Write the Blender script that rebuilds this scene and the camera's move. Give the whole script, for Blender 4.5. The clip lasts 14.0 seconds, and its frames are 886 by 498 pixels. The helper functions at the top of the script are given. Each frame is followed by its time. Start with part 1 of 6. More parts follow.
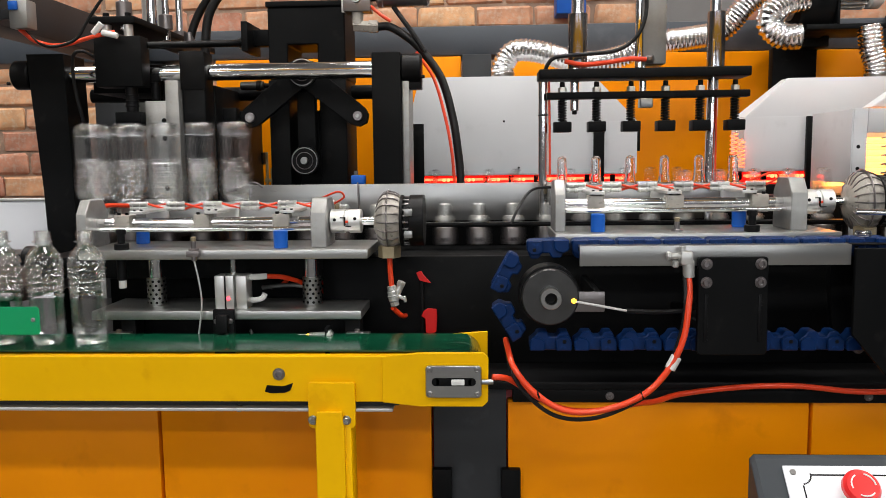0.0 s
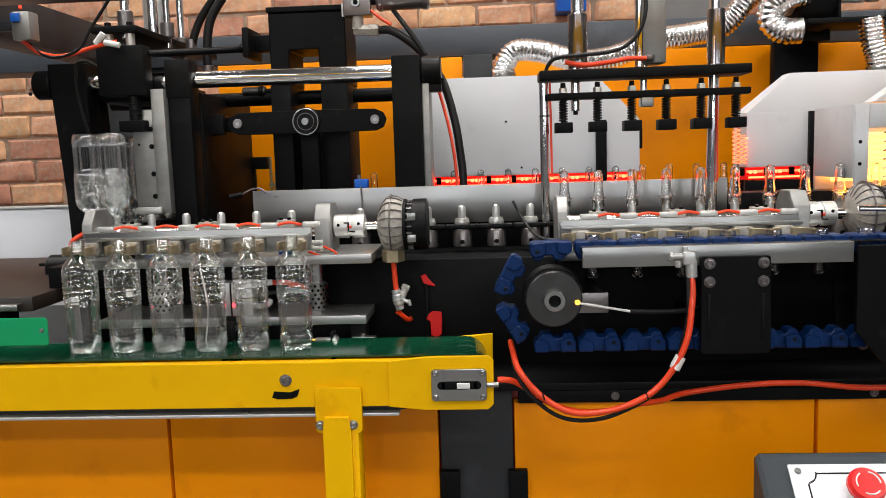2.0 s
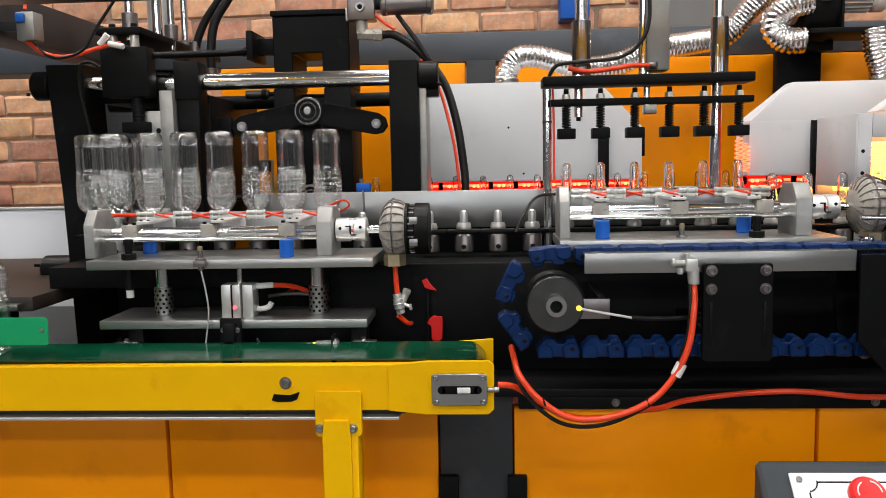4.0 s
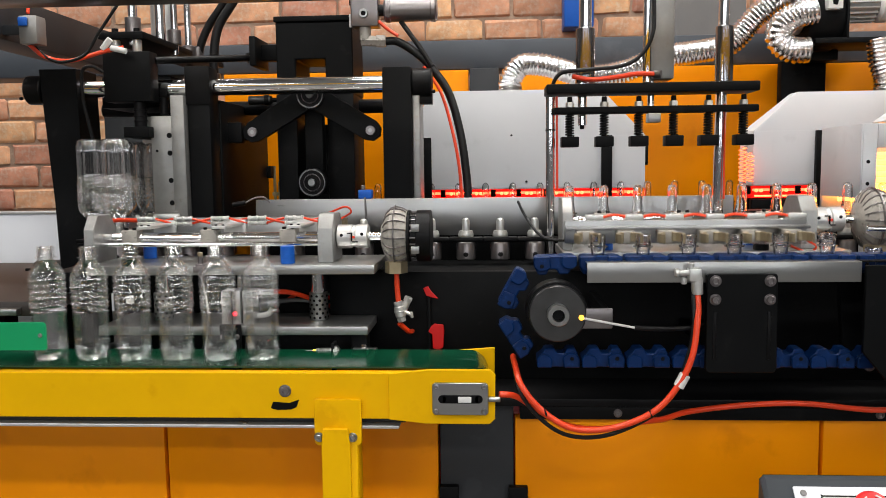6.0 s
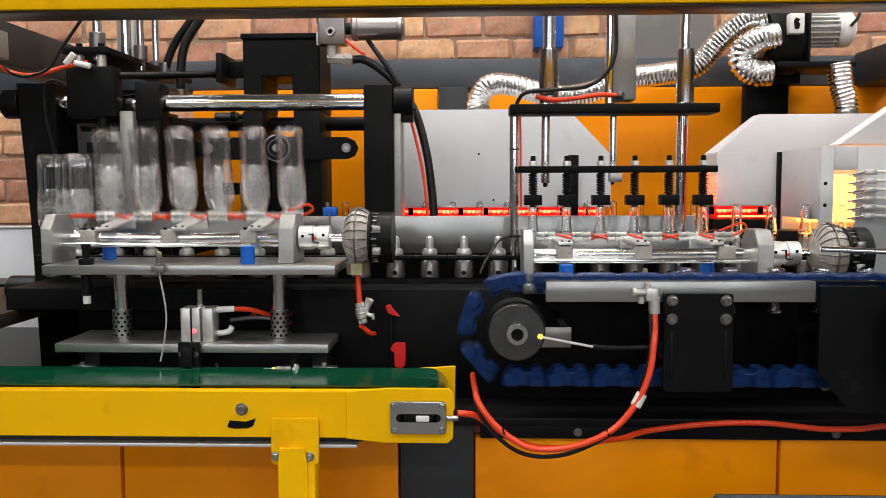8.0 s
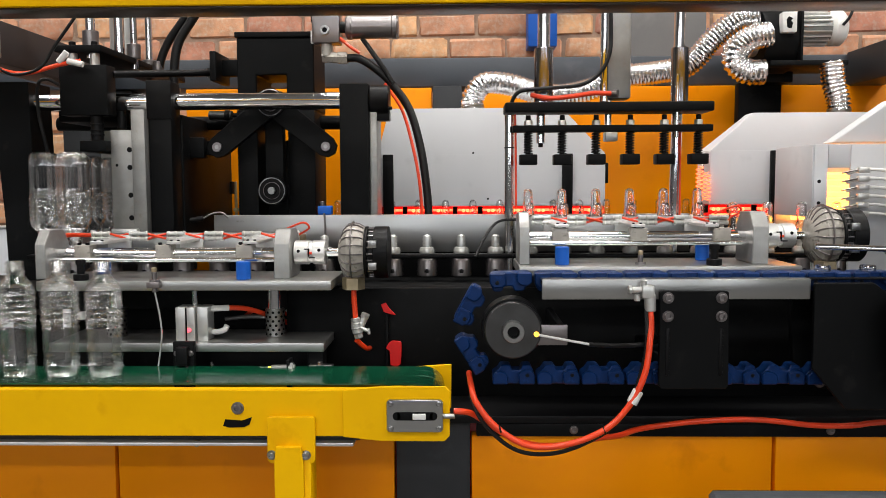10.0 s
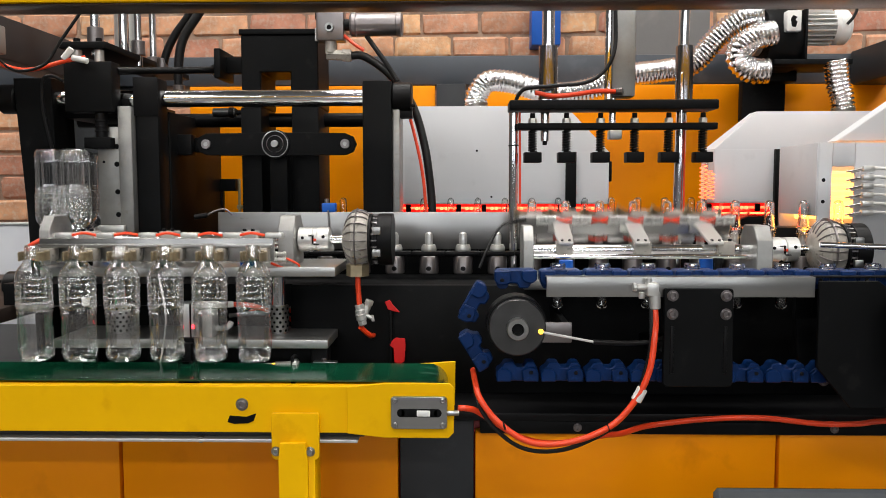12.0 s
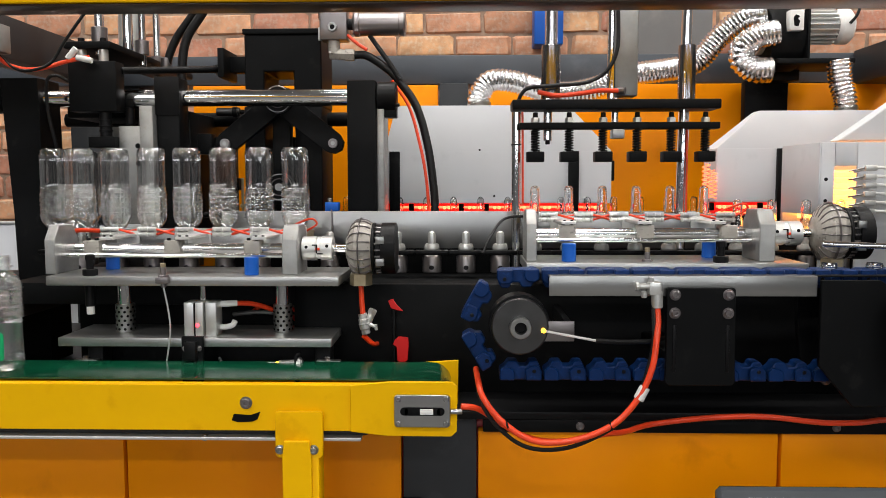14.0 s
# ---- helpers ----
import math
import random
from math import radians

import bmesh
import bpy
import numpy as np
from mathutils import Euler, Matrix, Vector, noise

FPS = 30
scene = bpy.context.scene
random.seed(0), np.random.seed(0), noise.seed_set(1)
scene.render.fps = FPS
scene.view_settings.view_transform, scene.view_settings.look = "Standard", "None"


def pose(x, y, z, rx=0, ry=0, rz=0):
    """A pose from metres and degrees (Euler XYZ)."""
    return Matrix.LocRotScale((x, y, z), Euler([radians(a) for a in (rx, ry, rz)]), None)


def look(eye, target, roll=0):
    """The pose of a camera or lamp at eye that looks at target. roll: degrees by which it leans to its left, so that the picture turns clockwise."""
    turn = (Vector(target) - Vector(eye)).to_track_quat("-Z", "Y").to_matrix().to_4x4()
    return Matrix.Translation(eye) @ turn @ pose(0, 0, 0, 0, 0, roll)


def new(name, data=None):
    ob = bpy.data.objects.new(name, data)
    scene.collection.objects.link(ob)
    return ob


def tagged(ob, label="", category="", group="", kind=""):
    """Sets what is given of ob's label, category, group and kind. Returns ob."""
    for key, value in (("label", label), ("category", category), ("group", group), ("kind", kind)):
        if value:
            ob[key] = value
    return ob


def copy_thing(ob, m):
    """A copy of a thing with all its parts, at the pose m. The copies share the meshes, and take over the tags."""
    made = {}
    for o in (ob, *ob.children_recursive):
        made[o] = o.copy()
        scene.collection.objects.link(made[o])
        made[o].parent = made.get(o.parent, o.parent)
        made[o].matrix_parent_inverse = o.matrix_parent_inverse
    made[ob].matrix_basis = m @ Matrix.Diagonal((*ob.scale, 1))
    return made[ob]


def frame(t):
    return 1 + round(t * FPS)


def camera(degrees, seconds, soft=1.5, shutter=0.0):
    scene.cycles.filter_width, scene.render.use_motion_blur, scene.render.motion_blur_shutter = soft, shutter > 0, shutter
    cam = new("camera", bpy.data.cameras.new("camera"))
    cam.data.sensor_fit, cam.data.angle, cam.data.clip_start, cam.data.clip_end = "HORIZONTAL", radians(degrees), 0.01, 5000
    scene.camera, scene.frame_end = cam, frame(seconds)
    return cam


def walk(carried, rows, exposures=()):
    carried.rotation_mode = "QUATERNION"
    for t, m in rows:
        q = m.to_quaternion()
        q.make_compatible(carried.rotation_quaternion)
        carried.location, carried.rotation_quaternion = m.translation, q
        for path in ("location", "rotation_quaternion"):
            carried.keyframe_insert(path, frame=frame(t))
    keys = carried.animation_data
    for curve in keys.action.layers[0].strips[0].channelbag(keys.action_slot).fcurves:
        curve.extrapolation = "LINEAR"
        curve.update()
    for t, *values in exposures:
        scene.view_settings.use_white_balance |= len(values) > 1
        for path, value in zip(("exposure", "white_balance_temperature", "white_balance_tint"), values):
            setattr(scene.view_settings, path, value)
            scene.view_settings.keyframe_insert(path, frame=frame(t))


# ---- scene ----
cam = camera(57.6, 14.0, soft=0.8, shutter=0.5)
PATH = [
    (0, (0.126, -0.111, 1.361), (0.027, 1.874, 1.138), -0.7),
    (0.5, (0.125, -0.11, 1.36), (0.025, 1.875, 1.136), -0.8),
    (1, (0.126, -0.111, 1.362), (0.02, 1.873, 1.135), -0.8),
    (1.5, (0.134, -0.116, 1.369), (0.021, 1.867, 1.137), -1.3),
    (2, (0.132, -0.116, 1.376), (0.017, 1.867, 1.143), -1.8),
    (2.5, (0.13, -0.117, 1.373), (0.014, 1.867, 1.147), -1.9),
    (3, (0.13, -0.117, 1.372), (0.015, 1.866, 1.145), -1.7),
    (5.5, (0.126, -0.107, 1.37), (0.008, 1.88, 1.175), -0.7),
    (6, (0.128, -0.105, 1.371), (0.009, 1.882, 1.173), -0.7),
    (6.5, (0.132, -0.107, 1.372), (0.011, 1.88, 1.176), -0.8),
    (7, (0.142, -0.103, 1.372), (0.024, 1.885, 1.192), -0.9),
    (7.5, (0.153, -0.104, 1.372), (0.061, 1.886, 1.205), -0.7),
    (8, (0.162, -0.104, 1.372), (0.094, 1.889, 1.217), -0.2),
    (10.5, (0.154, -0.104, 1.367), (0.107, 1.89, 1.212), -0.3),
    (11, (0.154, -0.104, 1.366), (0.105, 1.889, 1.211), -0.3),
    (11.5, (0.151, -0.101, 1.366), (0.101, 1.892, 1.208), -0.2),
    (12, (0.149, -0.105, 1.365), (0.098, 1.888, 1.208), -0.1),
    (12.5, (0.148, -0.102, 1.365), (0.096, 1.891, 1.208), 0.2),
    (13, (0.149, -0.104, 1.364), (0.094, 1.889, 1.208), 0.2),
    (13.5, (0.148, -0.106, 1.364), (0.094, 1.887, 1.205), 0.0),
    (14, (0.148, -0.11, 1.366), (0.091, 1.883, 1.206), -0.1),
]
walk(cam, [(t, look(eye, target, roll)) for t, eye, target, roll in PATH])

# ---- world, light, exposure ----
scene.view_settings.exposure = 0.0
world = bpy.data.worlds.new("world")
scene.world = world
world.use_nodes = True
world.node_tree.nodes["Background"].inputs[0].default_value = (0.75, 0.82, 0.9, 1)
world.node_tree.nodes["Background"].inputs[1].default_value = 0.3


def area_lamp(name, eye, target, sx, sy, watts, colour):
    data = bpy.data.lights.new(name, "AREA")
    data.shape, data.size, data.size_y, data.energy, data.color = "RECTANGLE", sx, sy, watts, colour
    ob = new(name, data)
    ob.matrix_world = look(eye, target)
    return ob


# ---- materials ----
def material(name, colour, rough=0.5, metal=0.0, var=0.12, scale=8.0, bump=0.08, fine=220.0, wear=None, wear_amount=0.0, stretch=(1, 1, 1), coat=0.0, spec=0.5):
    m = bpy.data.materials.new(name)
    m.use_nodes = True
    nt = m.node_tree
    n, l = nt.nodes, nt.links
    b = n["Principled BSDF"]
    b.inputs["Metallic"].default_value = metal
    b.inputs["Coat Weight"].default_value = coat
    b.inputs["Specular IOR Level"].default_value = spec
    tc = n.new("ShaderNodeTexCoord")
    mp = n.new("ShaderNodeMapping")
    mp.inputs["Scale"].default_value = stretch
    l.new(tc.outputs["Object"], mp.inputs["Vector"])
    big = n.new("ShaderNodeTexNoise")
    big.inputs["Scale"].default_value, big.inputs["Detail"].default_value = scale, 5
    small = n.new("ShaderNodeTexNoise")
    small.inputs["Scale"].default_value, small.inputs["Detail"].default_value = fine, 3
    l.new(mp.outputs[0], big.inputs["Vector"])
    l.new(mp.outputs[0], small.inputs["Vector"])
    ramp = n.new("ShaderNodeMapRange")
    ramp.inputs[1].default_value, ramp.inputs[2].default_value = 0.3, 0.7
    ramp.inputs[3].default_value, ramp.inputs[4].default_value = 1 - var, 1 + var
    l.new(big.outputs[0], ramp.inputs[0])
    mul = n.new("ShaderNodeVectorMath")
    mul.operation = "SCALE"
    mul.inputs[0].default_value = colour
    l.new(ramp.outputs[0], mul.inputs["Scale"])
    out = mul.outputs[0]
    if wear:
        wr = n.new("ShaderNodeMapRange")
        wr.inputs[1].default_value, wr.inputs[2].default_value = 0.62 - wear_amount * 0.3, 0.7
        mid = n.new("ShaderNodeTexNoise")
        mid.inputs["Scale"].default_value, mid.inputs["Detail"].default_value = scale * 3.3, 8
        l.new(mp.outputs[0], mid.inputs["Vector"])
        l.new(mid.outputs[0], wr.inputs[0])
        mx = n.new("ShaderNodeMix")
        mx.data_type = "RGBA"
        l.new(wr.outputs[0], mx.inputs[0])
        l.new(out, mx.inputs[6])
        mx.inputs[7].default_value = (*wear, 1)
        out = mx.outputs[2]
    l.new(out, b.inputs["Base Color"])
    rr = n.new("ShaderNodeMapRange")
    rr.inputs[3].default_value, rr.inputs[4].default_value = max(rough - 0.045, 0.02), min(rough + 0.045, 1)
    l.new(small.outputs[0], rr.inputs[0])
    l.new(rr.outputs[0], b.inputs["Roughness"])
    if bump:
        bp = n.new("ShaderNodeBump")
        bp.inputs["Strength"].default_value, bp.inputs["Distance"].default_value = bump, 0.001
        l.new(small.outputs[0], bp.inputs["Height"])
        l.new(bp.outputs[0], b.inputs["Normal"])
    return m


def glow(name, colour, strength):
    m = bpy.data.materials.new(name)
    m.use_nodes = True
    b = m.node_tree.nodes["Principled BSDF"]
    b.inputs["Base Color"].default_value = (*colour, 1)
    b.inputs["Emission Color"].default_value = (*colour, 1)
    b.inputs["Emission Strength"].default_value = strength
    return m


def clear_plastic(name, tint=(0.96, 0.97, 0.97), rough=0.06, gain=1.0, relief=0.25):
    m = bpy.data.materials.new(name)
    m.use_nodes = True
    nt = m.node_tree
    n, l = nt.nodes, nt.links
    n.remove(n["Principled BSDF"])
    tr, gl, mx = n.new("ShaderNodeBsdfTransparent"), n.new("ShaderNodeBsdfGlossy"), n.new("ShaderNodeMixShader")
    tr.inputs[0].default_value = (*tint, 1)
    gl.inputs["Color"].default_value = (1, 1, 1, 1)
    gl.inputs["Roughness"].default_value = rough
    lw = n.new("ShaderNodeFresnel")
    lw.inputs[0].default_value = 1.5
    sc = n.new("ShaderNodeMath")
    sc.operation, sc.use_clamp = "MULTIPLY", True
    sc.inputs[1].default_value = gain
    cap = n.new("ShaderNodeMath")
    cap.operation = "MINIMUM"
    cap.inputs[1].default_value = 0.62
    l.new(sc.outputs[0], cap.inputs[0])
    l.new(lw.outputs[0], sc.inputs[0])
    tc, nz, bp = n.new("ShaderNodeTexCoord"), n.new("ShaderNodeTexNoise"), n.new("ShaderNodeBump")
    nz.inputs["Scale"].default_value, nz.inputs["Detail"].default_value = 60, 2
    bp.inputs["Strength"].default_value, bp.inputs["Distance"].default_value = relief, 0.002
    l.new(tc.outputs["Object"], nz.inputs["Vector"])
    l.new(nz.outputs[0], bp.inputs["Height"])
    l.new(bp.outputs[0], gl.inputs["Normal"])
    l.new(bp.outputs[0], lw.inputs["Normal"])
    l.new(cap.outputs[0], mx.inputs[0])
    l.new(tr.outputs[0], mx.inputs[1])
    l.new(gl.outputs[0], mx.inputs[2])
    l.new(mx.outputs[0], n["Material Output"].inputs[0])
    return m


BLACK = material("black_paint", (0.0045, 0.0048, 0.0052), 0.5, 0, 0.25, 9, 0.1, 300, (0.009, 0.009, 0.009), 0.0, spec=0.09)
BLACKOX = material("black_oxide", (0.006, 0.006, 0.0065), 0.38, 0.1, 0.3, 12, 0.06, 400, spec=0.14)
DARKCHROME = material("dark_chrome", (0.33, 0.33, 0.34), 0.16, 1, 0.05, 14, 0.02, 300)
RUBBER = material("black_rubber", (0.015, 0.015, 0.016), 0.55, 0, 0.15, 20, 0.1, 300)
CHARCOAL = material("charcoal_paint", (0.02, 0.022, 0.025), 0.5, 0, 0.12, 5, 0.1, 350, (0.027, 0.029, 0.033), 0.03, spec=0.3)
CASEGREY = material("dark_case_paint", (0.030, 0.036, 0.042), 0.45, 0, 0.1, 6, 0.1, 350, (0.06, 0.065, 0.07), 0.03, spec=0.3)
FRAMEGREY = material("grey_blue_paint", (0.042, 0.050, 0.062), 0.5, 0, 0.1, 4, 0.1, 350, (0.058, 0.066, 0.078), 0.03)
YELLOW = material("yellow_paint", (0.86, 0.47, 0.0), 0.42, 0, 0.05, 5, 0.10, 380, (0.78, 0.40, 0.0), 0.05, spec=0.12)
ORANGE = material("orange_paint", (0.84, 0.27, 0.0), 0.36, 0, 0.07, 3, 0.12, 420, (0.74, 0.23, 0.0), 0.06, spec=0.12)
STEEL = material("brushed_steel", (0.37, 0.37, 0.362), 0.30, 1, 0.07, 10, 0.0, 60, (0.38, 0.375, 0.36), 0.02, (0.25, 3, 3))
PLATE = material("ground_plate", (0.42, 0.42, 0.41), 0.31, 0.9, 0.10, 8, 0.0, 80, (0.34, 0.33, 0.31), 0.06, (0.3, 2, 2))
CHROME = material("chrome_rod", (0.78, 0.78, 0.78), 0.10, 1, 0.06, 14, 0.02, 300)
ALU = material("cast_aluminium", (0.31, 0.31, 0.30), 0.42, 0.75, 0.14, 22, 0.25, 260, (0.3, 0.29, 0.27), 0.08)
ALUWHITE = material("anodised_aluminium", (0.66, 0.66, 0.64), 0.32, 0.7, 0.06, 15, 0.06, 260)
CASTING = material("cast_grey", (0.34, 0.32, 0.285), 0.55, 0.3, 0.2, 30, 0.4, 240, (0.16, 0.15, 0.13), 0.1)
BRASS = material("dull_brass", (0.34, 0.28, 0.18), 0.42, 0.7, 0.2, 40, 0.1, 260)
HOODGREY = material("hood_grey_paint", (0.57, 0.58, 0.60), 0.5, 0, 0.04, 4, 0.06, 420, (0.53, 0.54, 0.56), 0.0)
GREENBELT = material("green_belt", (0.003, 0.055, 0.026), 0.11, 0, 0.2, 5, 0.15, 300, (0.05, 0.14, 0.09), 0.04, (0.4, 2, 2))
GREENSIGN = material("green_guard", (0.0, 0.36, 0.13), 0.4, 0, 0.05, 5, 0.05, 300)
BLUECHAIN = material("blue_nylon", (0.001, 0.017, 0.080), 0.4, 0, 0.3, 25, 0.2, 200, (0.006, 0.035, 0.14), 0.1, spec=0.2)
BLUE = material("blue_plastic", (0.008, 0.09, 0.42), 0.4, 0, 0.08, 20, 0.08, 200, spec=0.3)
REDHOSE = material("red_hose", (0.78, 0.055, 0.012), 0.34, 0, 0.1, 15, 0.05, 200)
BLACKHOSE = material("black_hose", (0.007, 0.007, 0.0075), 0.42, 0, 0.15, 25, 0.12, 240, spec=0.25)
WHITEPL = material("white_plastic", (0.72, 0.72, 0.70), 0.42, 0, 0.06, 20, 0.05, 200)
PALE = material("dull_wall", (0.20, 0.205, 0.21), 0.7, 0, 0.08, 2, 0.2, 200)
WHITESHEET = material("white_sheet", (0.66, 0.68, 0.72), 0.55, 0, 0.04, 3, 0.05, 200)
CONCRETE = material("concrete", (0.17, 0.165, 0.16), 0.8, 0, 0.2, 2, 0.4, 60, (0.2, 0.19, 0.18), 0.1)
TABLEBROWN = material("brown_bench", (0.022, 0.015, 0.012), 0.45, 0, 0.2, 6, 0.1, 200)
MORTAR = material("mortar", (0.29, 0.20, 0.145), 0.9, 0, 0.3, 9, 0.8, 160, (0.40, 0.30, 0.22), 0.35)
FOIL = material("aluminium_foil", (0.86, 0.86, 0.86), 0.24, 1, 0.06, 60, 0.5, 130)
DIRTYGLASS = material("gun_metal", (0.24, 0.22, 0.22), 0.3, 0.85, 0.08, 12, 0.0, 60)
DARKSTEEL = material("dark_turned_steel", (0.085, 0.085, 0.085), 0.34, 0.9, 0.15, 30, 0.0, 60)
UNDERBROWN = material("brown_strip", (0.035, 0.02, 0.012), 0.3, 0, 0.2, 6, 0.1, 200, spec=0.3)
KNOBRED = material("red_knob", (0.7, 0.02, 0.02), 0.32, 0, 0.05, 20, 0.03, 200)
PET = clear_plastic("clear_bottle_plastic", (0.985, 0.988, 0.988), 0.03, 3.4, 0.01)
PREFORM = bpy.data.materials.new("clear_preform_plastic")
PREFORM.use_nodes = True
for key, value in (("Base Color", (0.98, 0.98, 0.98, 1)), ("Transmission Weight", 1.0), ("Roughness", 0.02), ("IOR", 1.5)):
    PREFORM.node_tree.nodes["Principled BSDF"].inputs[key].default_value = value
HEATRED = glow("quartz_heater_red", (1.0, 0.05, 0.02), 10)
HEATORANGE = glow("quartz_orange_glow", (1.0, 0.16, 0.06), 5)
# weak emission in place of heater light bounced off the reflector
REDBOUNCE = glow("reflector_red_bounce", (0.5, 0.004, 0.003), 0.28)
HEATCOIL = glow("glowing_wire", (1.0, 0.14, 0.05), 3)
HEATHOT = glow("quartz_heater_hot", (1.0, 0.40, 0.07), 5)
LEDRED = glow("red_led", (1.0, 0.02, 0.03), 12)
# emission in place of the red light that shows under the bed
REDGLOW = glow("red_patch_glow", (0.4, 0.003, 0.003), 0.3)
LEDAMBER = glow("amber_led", (1.0, 0.5, 0.04), 3)
TUBELIGHT = glow("lamp_diffuser", (1, 0.98, 0.95), 6)


def brick_material():
    m = material("brick", (0.50, 0.25, 0.145), 0.9, 0, 0.28, 16, 1.0, 90, (0.52, 0.36, 0.26), 0.45)
    nt = m.node_tree
    n, l = nt.nodes, nt.links
    b = n["Principled BSDF"]
    src = b.inputs["Base Color"].links[0].from_socket
    info, hs = n.new("ShaderNodeObjectInfo"), n.new("ShaderNodeHueSaturation")
    mr = n.new("ShaderNodeMapRange")
    mr.inputs[3].default_value, mr.inputs[4].default_value = 0.78, 1.2
    mh = n.new("ShaderNodeMapRange")
    mh.inputs[3].default_value, mh.inputs[4].default_value = 0.485, 0.515
    l.new(info.outputs["Random"], mr.inputs[0])
    l.new(info.outputs["Random"], mh.inputs[0])
    l.new(mr.outputs[0], hs.inputs["Value"])
    l.new(mh.outputs[0], hs.inputs["Hue"])
    l.new(src, hs.inputs["Color"])
    l.new(hs.outputs[0], b.inputs["Base Color"])
    return m


BRICK = brick_material()


# ---- building helpers ----
def merge(bm, tmp):
    me = bpy.data.meshes.new("tmp")
    tmp.to_mesh(me)
    tmp.free()
    bm.from_mesh(me)
    bpy.data.meshes.remove(me)
    return bm


def B():
    return bmesh.new()


def box(bm, x0, x1, y0, y1, z0, z1, bev=0.0015, m=None, seg=2):
    t = bmesh.new()
    bmesh.ops.create_cube(t, size=1, matrix=Matrix.Translation(((x0 + x1) / 2, (y0 + y1) / 2, (z0 + z1) / 2)) @ Matrix.Diagonal((abs(x1 - x0), abs(y1 - y0), abs(z1 - z0), 1)))
    bev = min(bev, 0.4 * min(abs(x1 - x0), abs(y1 - y0), abs(z1 - z0)))
    if bev > 0:
        bmesh.ops.bevel(t, geom=t.edges[:], offset=bev, segments=seg, profile=0.5, affect="EDGES")
    if m:
        bmesh.ops.transform(t, matrix=m, verts=t.verts[:])
    return merge(bm, t)


def lathe(bm, profile, m=Matrix(), seg=24, ripple=None):
    """profile: (radius, z) pairs; a radius of 0 closes an end."""
    t = bmesh.new()
    rings = []
    for r, z in profile:
        if r <= 1e-6:
            rings.append([t.verts.new((0, 0, z))])
        else:
            rings.append([])
            for k in range(seg):
                a = 2 * math.pi * k / seg
                q = r + (ripple(a, z) if ripple else 0)
                rings[-1].append(t.verts.new((q * math.cos(a), q * math.sin(a), z)))
    for a, b in zip(rings, rings[1:]):
        for k in range(seg):
            j = (k + 1) % seg
            if len(a) == 1 and len(b) > 1:
                t.faces.new((a[0], b[j], b[k]))
            elif len(b) == 1 and len(a) > 1:
                t.faces.new((a[k], a[j], b[0]))
            elif len(a) > 1:
                t.faces.new((a[k], a[j], b[j], b[k]))
    bmesh.ops.transform(t, matrix=m, verts=t.verts[:])
    return merge(bm, t)


def axis(p0, p1):
    p0, p1 = Vector(p0), Vector(p1)
    return Matrix.Translation(p0) @ (p1 - p0).to_track_quat("Z", "Y").to_matrix().to_4x4(), (p1 - p0).length


def rod(bm, p0, p1, r, seg=20, bev=0.001):
    m, n = axis(p0, p1)
    bev = min(bev, r * 0.3, n * 0.3)
    return lathe(bm, [(0, 0), (r - bev, 0), (r, bev), (r, n - bev), (r - bev, n), (0, n)], m, seg)


def ring(bm, p0, p1, r, hole, seg=28):
    m, n = axis(p0, p1)
    return lathe(bm, [(hole, 0), (r - 0.001, 0), (r, 0.001), (r, n - 0.001), (r - 0.001, n), (hole, n), (hole, 0)], m, seg)


def spline(points, per=10):
    pts = [Vector(p) for p in points]
    pts = [2 * pts[0] - pts[1]] + pts + [2 * pts[-1] - pts[-2]]
    out = []
    for a, b, c, d in zip(pts, pts[1:], pts[2:], pts[3:]):
        for k in range(per):
            u = k / per
            out.append(0.5 * (2 * b + (c - a) * u + (2 * a - 5 * b + 4 * c - d) * u * u + (3 * b - a - 3 * c + d) * u ** 3))
    return out + [pts[-2]]


def hose(bm, points, r, seg=10, per=10, radius=None):
    pts = spline(points, per)
    t = bmesh.new()
    rings, up = [], Vector((0.31, 0.2, 0.93))
    for k, p in enumerate(pts):
        d = (pts[min(k + 1, len(pts) - 1)] - pts[max(k - 1, 0)]).normalized()
        a = d.cross(up).normalized()
        if a.length < 0.1:
            a = d.orthogonal().normalized()
        up = a.cross(d).normalized()
        q = radius(k) if radius else r
        rings.append([t.verts.new(p + q * (math.cos(2 * math.pi * j / seg) * a + math.sin(2 * math.pi * j / seg) * up)) for j in range(seg)])
    for a, b in zip(rings, rings[1:]):
        for j in range(seg):
            t.faces.new((a[j], a[(j + 1) % seg], b[(j + 1) % seg], b[j]))
    t.faces.new(rings[0][::-1])
    t.faces.new(rings[-1])
    bmesh.ops.recalc_face_normals(t, faces=t.faces[:])
    return merge(bm, t)


def prism(bm, outline, lo, hi, plane="xz", bev=0.001):
    """A plate with that outline, from lo to hi along the third axis."""
    t = bmesh.new()
    put = {"xz": lambda a, b, c: (a, c, b), "yz": lambda a, b, c: (c, a, b), "xy": lambda a, b, c: (a, b, c)}[plane]
    v0 = [t.verts.new(put(a, b, lo)) for a, b in outline]
    v1 = [t.verts.new(put(a, b, hi)) for a, b in outline]
    t.faces.new(v0)
    t.faces.new(v1)
    for k in range(len(v0)):
        j = (k + 1) % len(v0)
        t.faces.new((v0[k], v0[j], v1[j], v1[k]))
    bmesh.ops.recalc_face_normals(t, faces=t.faces[:])
    if bev:
        bmesh.ops.bevel(t, geom=t.edges[:], offset=bev, segments=1, affect="EDGES")
    return merge(bm, t)


def hexa(bm, p0, p1, r):
    m, n = axis(p0, p1)
    return lathe(bm, [(0, 0), (r, 0), (r, n * 0.85), (r * 0.88, n), (0, n)], m, 6)


